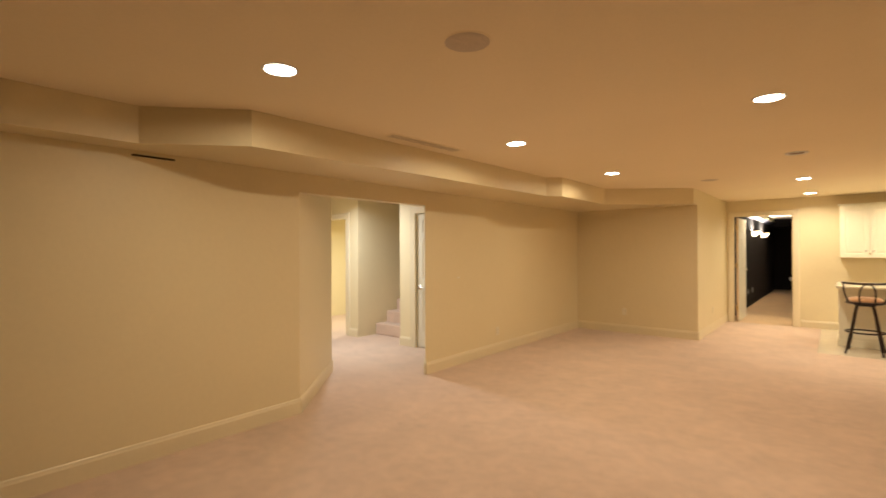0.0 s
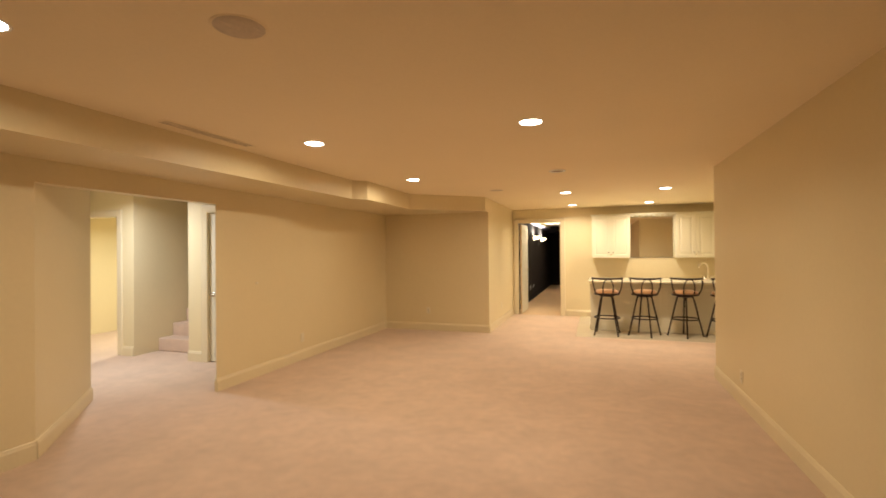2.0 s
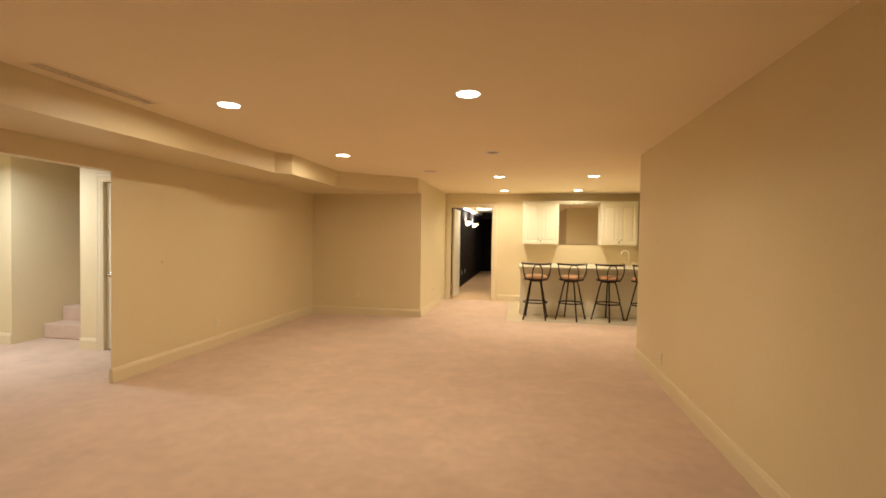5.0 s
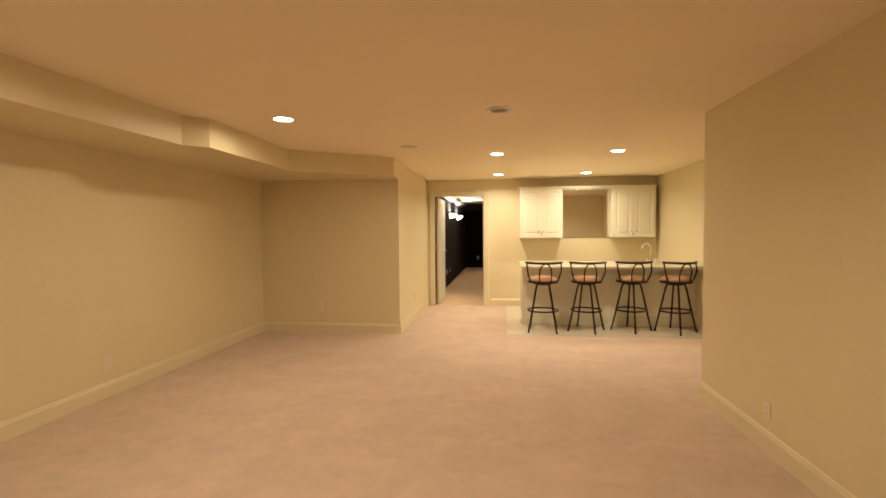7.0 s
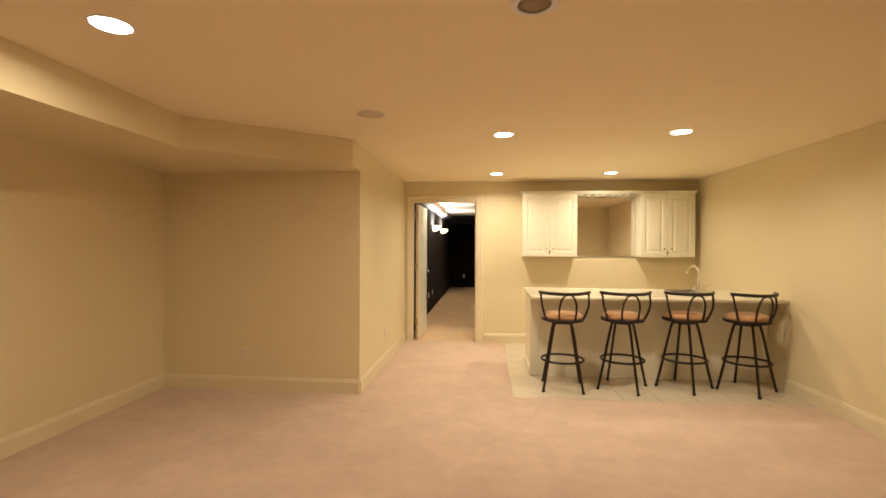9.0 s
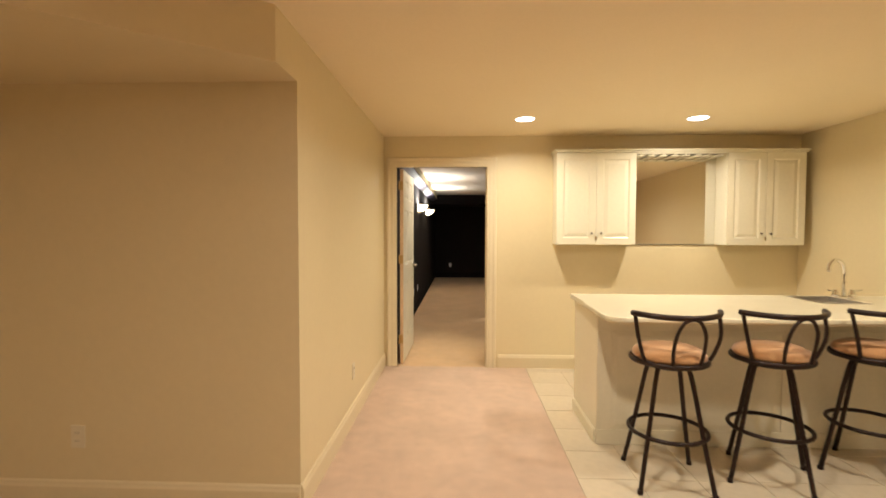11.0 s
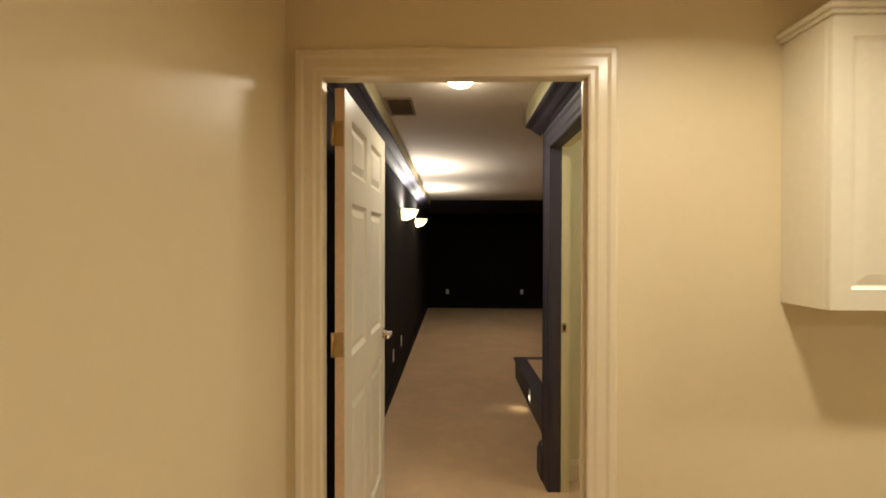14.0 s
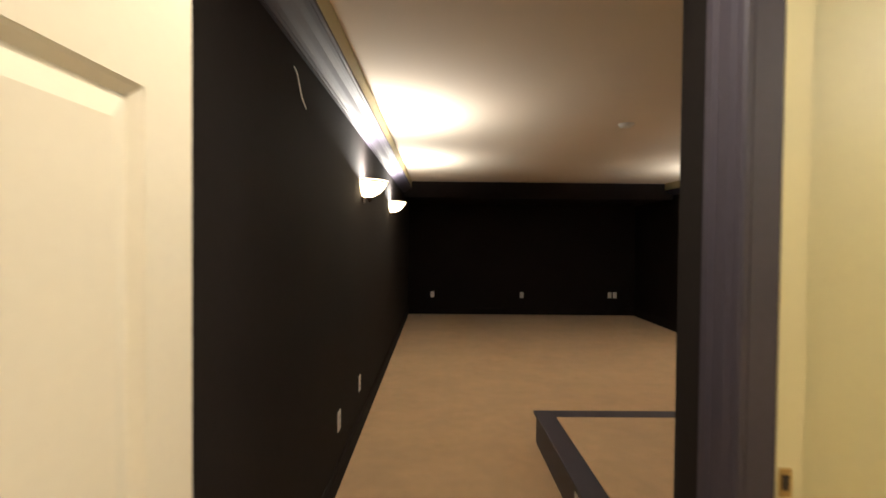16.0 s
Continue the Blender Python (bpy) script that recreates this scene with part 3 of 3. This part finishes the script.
# ---- wall plates ----
def wall_plate(m, label, kind="outlet", mat=PLATE):
    """A cover plate on the plane y = 0, facing -y, centred on the origin."""
    t = thing("wall_outlet" if kind == "outlet" else "light_switch", m, label, "outlet" if kind == "outlet" else "switch")
    part("cover_plate", boxes((-0.036, 0.036, -0.006, 0.0, -0.058, 0.058), bevel=0.002), mat, t)
    if kind == "outlet":
        for z in (-0.02, 0.02):
            s = part("socket", boxes((-0.016, 0.016, -0.0085, -0.0062, z - 0.013, z + 0.013), bevel=0.001), mat, t)
            part("slot", boxes((-0.008, -0.006, -0.0092, -0.0086, z - 0.005, z + 0.005), (0.006, 0.008, -0.0092, -0.0086, z - 0.005, z + 0.005)), SLOT, s)
    else:
        part("rocker", boxes((-0.016, 0.016, -0.0105, -0.0062, -0.032, 0.032), bevel=0.0015), mat, t)


FACE = {"south": 0, "east": 90, "west": -90}
for x, y, z, turn, label, mat in [
        (LEFT, 4.38, 0.30, "east", "ivory duplex outlet low on the cream wall", PLATE), (-2.52, NOOK, 0.36, "south", "cream duplex outlet low on the end wall", PLATE),
        (CORR, 8.19, 0.366, "east", "ivory duplex outlet beside the doorway", PLATE), (RIGHT, 3.93, 0.26, "west", "ivory duplex outlet low on the long wall", PLATE),
        (1.12, BAR, 0.405, "south", "cream duplex outlet low on the wall behind the bar", PLATE),
        (CORR, 12.58, 0.37, "east", "white duplex outlet on the black wall", WHITE_PLASTIC), (CORR, 13.30, 0.37, "east", "white duplex outlet on the black wall", WHITE_PLASTIC),
        (-0.915, TFAR, 0.38, "south", "white duplex outlet on the black end wall", WHITE_PLASTIC), (0.815, TFAR, 0.38, "south", "white duplex outlet on the black end wall", WHITE_PLASTIC),
        (2.52, TFAR, 0.39, "south", "white outlet, one of a pair on the black end wall", WHITE_PLASTIC), (2.62, TFAR, 0.39, "south", "white outlet, one of a pair on the black end wall", WHITE_PLASTIC)]:
    wall_plate(Matrix.Translation((x, y, z)) @ pose(0, 0, 0, 0, 0, FACE[turn]), label, "outlet", mat)
wall_plate(Matrix.Translation((PASS, 9.825, 1.127)) @ pose(0, 0, 0, 0, 0, -90) @ Matrix.Diagonal((0.95, 1, 1, 1)), "white rocker switch on the black wall beside the closet", "switch", WHITE_PLASTIC)

hook = thing("wall_peg", Matrix.Translation((LEFT, 3.475, 1.09)) @ pose(0, 0, 0, 0, 0, 90), "small white peg stuck in the cream wall", "peg")
bm = lathe([(0.003, 0.0), (0.003, 0.022), (0.008, 0.023), (0.008, 0.027), (0.002, 0.028)], 12)
bm.transform(pose(0, 0, 0, 90))
part("shank", bm, WHITE_PLASTIC, hook)

wire = thing("cable", pose(CORR + 0.004, 11.70, 2.085), "short loose white cable hanging from the black wall", "cable")
part("wire", tube(curve_points([(0, 0, 0.03), (0.012, 0.004, 0.0), (0.016, 0.02, -0.04), (0.018, 0.05, -0.08), (0.022, 0.09, -0.11)], 5), 0.003, 6), WHITE_PLASTIC, wire)


# ---- bar ----
def raised_door(parent, x0, x1, z0, z1, y, knob_x):
    """A cabinet door with its front on the plane y, facing -y."""
    t, s = 0.020, 0.062
    bm = boxes((x0, x0 + s, y, y + t, z0, z1), (x1 - s, x1, y, y + t, z0, z1), (x0 + s, x1 - s, y, y + t, z0, z0 + s), (x0 + s, x1 - s, y, y + t, z1 - s, z1))
    d = part("cabinet_door", bm, CABINET, parent)
    part("door_panel", raised_panel(x0 + s, x1 - s, z0 + s, z1 - s, y, 0.008, 0.0015, 0.046, y + t, 0.014), CABINET, d)
    bm = lathe([(0.005, 0.0), (0.005, 0.010), (0.010, 0.013), (0.011, 0.018), (0.008, 0.022), (0.002, 0.0225)], 18)
    bm.transform(Matrix.Translation((knob_x, y, z0 + 0.108)) @ pose(0, 0, 0, 90))
    part("knob", bm, PEWTER, d, "small round dark pewter knob")


def wall_cabinet(x0, x1, label):
    w, h, d = x1 - x0, 0.885, 0.21
    t = thing("wall_cabinet", pose(x0, BAR - 0.21, 1.272), label, "cabinet", "bar wall cabinets")
    part("body", boxes((0, w, 0.022, 0.2095, 0, h), bevel=0.002), CABINET, t)
    raised_door(t, 0.002, w / 2 - 0.0015, 0.002, h - 0.002, 0.0, w / 2 - 0.045)
    raised_door(t, w / 2 + 0.0015, w - 0.002, 0.002, h - 0.002, 0.0, w / 2 + 0.045)
    part("lock", boxes((w / 2 - 0.007, w / 2 + 0.007, -0.003, -0.0003, 0.045, 0.082), bevel=0.001), NICKEL, t)
    return t


wall_cabinet(0.33, 1.085, "cream wall cabinet with two raised-panel doors above the bar")
wall_cabinet(1.938, 2.665, "cream wall cabinet with two raised-panel doors beside the side wall")
cornice = thing("cornice_board", pose(0.33, BAR - 0.21, 2.157), "cream moulded board along the top of both cabinets", "moulding")
part("board", boxes((-0.012, 2.347, -0.012, 0.2095, 0.0005, 0.014), bevel=0.003), CABINET, cornice)
part("lip", boxes((-0.026, 2.361, -0.026, 0.2095, 0.0145, 0.030), bevel=0.005), CABINET, cornice)
rack = thing("stemware_rack", pose(1.0875, BAR - 0.206, 2.122), "cream slatted stemware rack fixed between the cabinets", "glass rack")
for k in range(8):
    x = 0.004 + k * 0.1055
    slat = part("slat", boxes((x, x + 0.078, 0.004, 0.193, 0.0, 0.010), bevel=0.002), CABINET, rack)
    part("rib", boxes((x + 0.030, x + 0.048, 0.004, 0.193, 0.0105, 0.034)), CABINET, slat)
part("fascia", boxes((0.0, 0.845, -0.003, 0.003, 0.022, 0.0345)), CABINET, rack)
mirror = thing("bar_mirror", pose(1.0875, BAR, 1.272), "frameless mirror between the cabinets above the bar", "mirror")
part("glass", boxes((0.0, 0.8465, -0.008, -0.002, 0.004, 0.846), bevel=0.002), MIRROR, mirror)
part("bottom_channel", boxes((0.0, 0.8465, -0.011, -0.0005, -0.004, 0.0038)), STEEL, mirror, "thin steel channel")

BX, BF, BB = 0.30, 7.86, 8.47
bar = thing("home_bar", pose(BX, BF, 0), "cream panelled home bar standing on the tiles", "bar")
BW, BD = BARR - BX - 0.002, BB - BF
part("body", boxes((0.012, BW, 0.012, BD, 0.002, 0.86)), CABINET, bar)
part("front_rail", boxes((0, BW, 0, 0.011, 0.002, 0.10), bevel=0.002), CABINET, bar)
part("front_rail", boxes((0, BW, 0, 0.011, 0.76, 0.86), bevel=0.002), CABINET, bar)
bays = 2
for k in range(bays + 1):
    x = k * (BW - 0.09) / bays
    part("front_stile", boxes((x, x + 0.09, 0, 0.011, 0.1005, 0.7595), bevel=0.002), CABINET, bar)
    if k < bays:
        part("front_panel", raised_panel(x + 0.09, x + (BW - 0.09) / bays, 0.10, 0.76, 0.001, 0.010, 0.003, 0.04, 0.0118), CABINET, bar)
part("end_panel", boxes((0.0, 0.0115, 0.012, BD, 0.002, 0.86), bevel=0.002), CABINET, bar, "plain cream end panel")
part("end_base", boxes((-0.012, -0.0004, 0.03, BD, 0.002, 0.082), (-0.008, -0.0004, 0.03, BD, 0.0822, 0.094), bevel=0.002), CABINET, bar)


def rounded_outline():
    pts = [(0.290, 8.56), (0.268, 7.70)]
    cx, cy, r = 0.385, 7.635, 0.115
    for k in range(9):
        a = math.pi + k * math.pi / 16
        pts.append((cx + r * math.cos(a), cy + r * math.sin(a)))
    return pts + [(BARR - 0.002, 7.52), (BARR - 0.002, 8.56)]


SINK = (1.93, 2.24, 8.14, 8.50)
counter = thing("countertop", pose(0, 0, 0), "cream solid countertop with rounded corner and moulded edge", "countertop")
# the slab is cut round the sink: a front piece with the rounded corner, then strips
slab = bmesh.new()
out = rounded_outline()
front = [p for p in out if p[1] < SINK[2]]
for piece in ([(0.2767, SINK[2])] + front + [(BARR - 0.002, SINK[2])],):
    low = [slab.verts.new((x, y, 0.872)) for x, y in piece]
    high = [slab.verts.new((x, y, 0.902)) for x, y in piece]
    n = len(piece)
    slab.faces.new(low[::-1])
    slab.faces.new(high)
    for k in range(n):
        slab.faces.new((low[k], low[(k + 1) % n], high[(k + 1) % n], high[k]))
bmesh.ops.recalc_face_normals(slab, faces=slab.faces[:])
bmesh.ops.bevel(slab, geom=[e for e in slab.edges if abs(e.verts[0].co.z - e.verts[1].co.z) < 1e-6 and not (e.verts[0].co.y > SINK[2] - 0.01 and e.verts[1].co.y > SINK[2] - 0.01)], offset=0.009, segments=3, profile=0.5, affect="EDGES")
for x0, x1, y0, y1 in ((0.283, SINK[0], SINK[2], 8.56), (SINK[1], BARR - 0.002, SINK[2], 8.56), (SINK[0], SINK[1], SINK[3], 8.56)):
    box(slab, x0, x1, y0, y1, 0.872, 0.902)
part("slab", slab, COUNTER, counter)
under = [(x + (0.010 if x < 1 else 0), y + (0.010 if y < 8 else -0.008)) for x, y in out]
bm = bmesh.new()
low = [bm.verts.new((x, y, 0.861)) for x, y in under]
high = [bm.verts.new((x, y, 0.8715)) for x, y in under]
for k in range(len(under)):
    j = (k + 1) % len(under)
    bm.faces.new((low[k], low[j], high[j], high[k]))
bm.faces.new(low[::-1])
bmesh.ops.recalc_face_normals(bm, faces=bm.faces[:])
part("edge_moulding", bm, COUNTER, counter)

sink = thing("sink", pose(SINK[0], SINK[2], 0.902), "small stainless steel bar sink let into the countertop", "sink")
sw, sd = SINK[1] - SINK[0], SINK[3] - SINK[2]
part("rim", boxes((-0.012, 0.014, -0.012, sd + 0.012, 0.0004, 0.004), (sw - 0.014, sw + 0.012, -0.012, sd + 0.012, 0.0004, 0.004), (0.014, sw - 0.014, -0.012, 0.014, 0.0004, 0.004), (0.014, sw - 0.014, sd - 0.014, sd + 0.012, 0.0004, 0.004)), STEEL, sink)
part("bowl", boxes((0.010, 0.014, 0.010, sd - 0.010, -0.028, 0.0), (sw - 0.014, sw - 0.010, 0.010, sd - 0.010, -0.028, 0.0), (0.014, sw - 0.014, 0.010, 0.014, -0.028, 0.0), (0.014, sw - 0.014, sd - 0.014, sd - 0.010, -0.028, 0.0), (0.010, sw - 0.010, 0.010, sd - 0.010, -0.034, -0.028)), STEEL, sink)
part("drain", lathe([(0.03, -0.0278), (0.032, -0.0265), (0.012, -0.0255), (0.002, -0.0255)], 20), CHROME, sink)

tap = thing("bar_faucet", Matrix.Translation((2.312, 8.45, 0.902)), "chrome gooseneck bar faucet with two lever handles", "faucet")
part("escutcheon", boxes((-0.055, 0.085, -0.024, 0.024, 0.0003, 0.012), bevel=0.005), CHROME, tap)
part("spout", tube(curve_points([(0, 0, 0.01), (0, 0, 0.10), (0, 0, 0.20), (-0.022, -0.006, 0.262), (-0.078, -0.020, 0.288), (-0.132, -0.034, 0.258), (-0.146, -0.038, 0.200)], 6), 0.014, 12), CHROME, tap)
for s in (-1, 1):
    bm = lathe([(0.024, 0.012), (0.022, 0.030), (0.015, 0.045), (0.017, 0.058), (0.004, 0.064)], 18)
    bm.transform(Matrix.Translation((s * 0.06, 0, 0)))
    h = part("valve", bm, CHROME, tap)
    part("handle", tube([(s * 0.06, 0, 0.050), (s * 0.09, -0.004, 0.054), (s * 0.125, -0.010, 0.060)], 0.006, 8), CHROME, h)


def bar_stool():
    t = thing("bar_stool", pose(0.575, 7.445, 0, 0, 0, 5), "dark bronze metal swivel stool with tan suede seat at the bar", "bar stool", "stools at the bar")
    part("cushion", lathe([(0.004, 0.690), (0.150, 0.690), (0.184, 0.698), (0.194, 0.712), (0.192, 0.726), (0.178, 0.744), (0.150, 0.758), (0.11, 0.766), (0.06, 0.770), (0.004, 0.771)], 40), SUEDE, t, "round tan suede cushion")
    ring = part("seat_frame", tube([(0.195 * math.cos(a), 0.195 * math.sin(a), 0.690) for a in [2 * math.pi * k / 40 for k in range(40)]], 0.015, 10, True), BRONZE, t)
    part("seat_plate", lathe([(0.02, 0.678), (0.188, 0.680), (0.188, 0.688), (0.02, 0.6885)], 36), BRONZE, ring)
    part("swivel", lathe([(0.105, 0.648), (0.125, 0.655), (0.125, 0.668), (0.09, 0.6775), (0.02, 0.6778)], 28), BRONZE, t)
    for k in range(4):
        a = math.pi / 4 + k * math.pi / 2
        c, s = math.cos(a), math.sin(a)
        leg = part("leg", tube(curve_points([(0.088 * c, 0.088 * s, 0.655), (0.125 * c, 0.125 * s, 0.62), (0.197 * c, 0.197 * s, 0.30), (0.266 * c, 0.266 * s, 0.006)], 5), 0.0125, 10), BRONZE, t)
        bm = lathe([(0.014, 0.002), (0.016, 0.005), (0.015, 0.024), (0.013, 0.026)], 12)
        bm.transform(Matrix.Translation((0.266 * c, 0.266 * s, 0)))
        part("foot_cap", bm, BRONZE, leg)
    part("foot_ring", tube([(0.204 * math.cos(a), 0.204 * math.sin(a), 0.29) for a in [2 * math.pi * k / 44 for k in range(44)]], 0.0115, 10, True), BRONZE, t)
    rail = []
    for k in range(25):
        a = radians(-90 + (k - 12) * 5.4)
        rail.append((0.272 * math.cos(a), 0.272 * math.sin(a) + 0.045, 0.966 - 0.010 * math.cos(radians((k - 12) * 6))))
    back = part("back_rail", tube(rail, 0.0155, 10), BRONZE, t)
    for s in (-1, 1):
        part("back_upright", tube(curve_points([(s * 0.175, -0.085, 0.690), (s * 0.200, -0.100, 0.745), (s * 0.228, -0.108, 0.84), (s * 0.235, -0.080, 0.962)], 6), 0.0105, 10), BRONZE, t)
    part("back_hoop", tube(curve_points([(-0.075, -0.180, 0.690), (-0.082, -0.198, 0.78), (-0.076, -0.218, 0.865), (-0.045, -0.228, 0.930), (0, -0.232, 0.950), (0.045, -0.228, 0.930), (0.076, -0.218, 0.865), (0.082, -0.198, 0.78), (0.075, -0.180, 0.690)], 5), 0.0095, 10), BRONZE, t)
    return t


stool = bar_stool()
for x, y, turn, legs in ((1.172, 7.50, 6, -28), (1.80, 7.58, 8, 42), (2.37, 7.53, 15, 40)):
    other = copy_thing(stool, pose(x, y, 0, 0, 0, turn))
    for c in other.children:
        if c.name.startswith(("leg", "foot_ring")):
            c.rotation_euler.z = radians(legs - turn)
for c in stool.children:
    if c.name.startswith(("leg", "foot_ring")):
        c.rotation_euler.z = radians(-11)


# ---- dark room furnishings ----
def sconce(x, y, z, s):
    """A half-bowl uplight; s: the way it stands out from the wall along x."""
    t = thing("wall_sconce", Matrix.Translation((x, y, z)) @ pose(0, 0, 0, 0, 0, 0 if s > 0 else 180) @ Matrix.Diagonal((1.08, 1.08, 1.0, 1)), "half-bowl frosted glass wall sconce, lit, throwing light upwards", "wall lamp", "wall sconces")
    bm = bmesh.new()
    n, rings = 18, []
    prof = [(0.035, -0.060), (0.075, -0.052), (0.115, -0.028), (0.145, 0.008), (0.165, 0.045), (0.172, 0.062), (0.166, 0.062), (0.138, 0.010), (0.11, -0.022), (0.07, -0.045), (0.02, -0.052)]
    for r, u in prof:
        rings.append([bm.verts.new((0.004 + r * math.sin(math.pi * k / n), -r * 1.0 * math.cos(math.pi * k / n), u)) for k in range(n + 1)])
    for a, b in zip(rings, rings[1:]):
        for k in range(n):
            bm.faces.new((a[k], a[k + 1], b[k + 1], b[k]))
    bmesh.ops.recalc_face_normals(bm, faces=bm.faces[:])
    part("glass_bowl", smooth(bm), BOWL, t, "frosted glass half bowl")
    part("band", tube([(0.004 + 0.170 * math.sin(math.pi * k / n), -0.170 * math.cos(math.pi * k / n), 0.050) for k in range(n + 1)], 0.006, 8), BRONZE, t, "dark metal band")
    part("back_plate", boxes((0.0005, 0.012, -0.05, 0.05, -0.10, 0.04), bevel=0.003), BRONZE, t)
    fin = lathe([(0.004, -0.098), (0.012, -0.092), (0.016, -0.075), (0.03, -0.062), (0.004, -0.061)], 16)
    fin.transform(Matrix.Translation((0.05, 0, 0)))
    part("finial", fin, BRONZE, t)
    lamp("sconce_light", Matrix.Translation((x + s * 0.11, y, z + 0.045)) @ pose(0, 0, 0, 180), 38, 0.11, (1.0, 0.90, 0.76), 174)
    return t


for y in (13.41, 15.40):
    sconce(CORR, y, 1.815, 1)
    sconce(TRIGHT, y, 1.815, -1)

PH, PX, PY = 0.227, -0.10, 13.14
platform = thing("seating_platform", pose(PX, TBACK, 0), "low seating platform, dark plum edged with beige carpet top", "platform")
PW, PD = TRIGHT - PX, PY - TBACK
part("core", boxes((0.012, PW - 0.001, 0.001, PD - 0.012, 0.0, PH - 0.012)), PLUM, platform)
part("side_board", boxes((0.0, 0.0115, 0.001, PD, 0.001, PH - 0.024), bevel=0.002), PLUM, platform)
part("front_board", boxes((0.012, PW - 0.001, PD - 0.0115, PD, 0.001, PH - 0.024), bevel=0.002), PLUM, platform)
part("nosing", boxes((-0.018, 0.115, 0.001, PD + 0.018, PH - 0.023, PH), bevel=0.006), PLUM, platform)
part("nosing", boxes((0.1155, PW - 0.001, PD - 0.115, PD + 0.018, PH - 0.023, PH), bevel=0.006), PLUM, platform)
part("carpet_top", boxes((0.116, PW - 0.001, 0.001, PD - 0.1155, PH - 0.012, PH + 0.003), bevel=0.004), THEATRE_CARPET, platform, "beige cut-pile carpet")
STEP_Y = 12.15
st = thing("step_light", Matrix.Translation((PX, STEP_Y, 0.115)), "small lit step light on the platform's side", "step light")
part("plate", boxes((-0.006, -0.0003, -0.034, 0.034, -0.055, 0.055), bevel=0.002), WHITE_PLASTIC, st)
part("lens", boxes((-0.010, -0.0062, -0.022, 0.022, -0.035, 0.0), bevel=0.001), STEP_LENS, st, "glowing louvre")
lamp("step_lamp", Matrix.Translation((PX - 0.016, STEP_Y, 0.10)) @ pose(0, 0, 0, 0, 55, 0), 0.2, 0.04, (1.0, 0.84, 0.55), 130)

# ---- floor tiles round the bar ----
tiles = tagged(part("floor_tiles", boxes((0.0705, BARR, 7.0905, BAR, -0.0115, -0.004)), GROUT), "cream square floor tiles laid round the bar", "floor tiles", kind="structure")
size = (BARR - 0.0705) / 8
mesh = bpy.data.meshes.new("tile")
bm = boxes((0.002, size - 0.002, 0.002, size - 0.002, -0.0038, 0.001), bevel=0.0012)
bm.to_mesh(mesh)
bm.free()
mesh.materials.append(TILE)
cut = bpy.data.meshes.new("tile")
rest = BAR - 7.0905 - 7 * size
bm = boxes((0.002, size - 0.002, 0.002, rest - 0.001, -0.0038, 0.001), bevel=0.0012)
bm.to_mesh(cut)
bm.free()
cut.materials.append(TILE)
for i in range(8):
    for j in range(8):
        ob = new("tile", mesh if j < 7 else cut)
        ob.parent = tiles
        ob.location = (0.0705 + i * size, 7.0905 + j * size, 0)
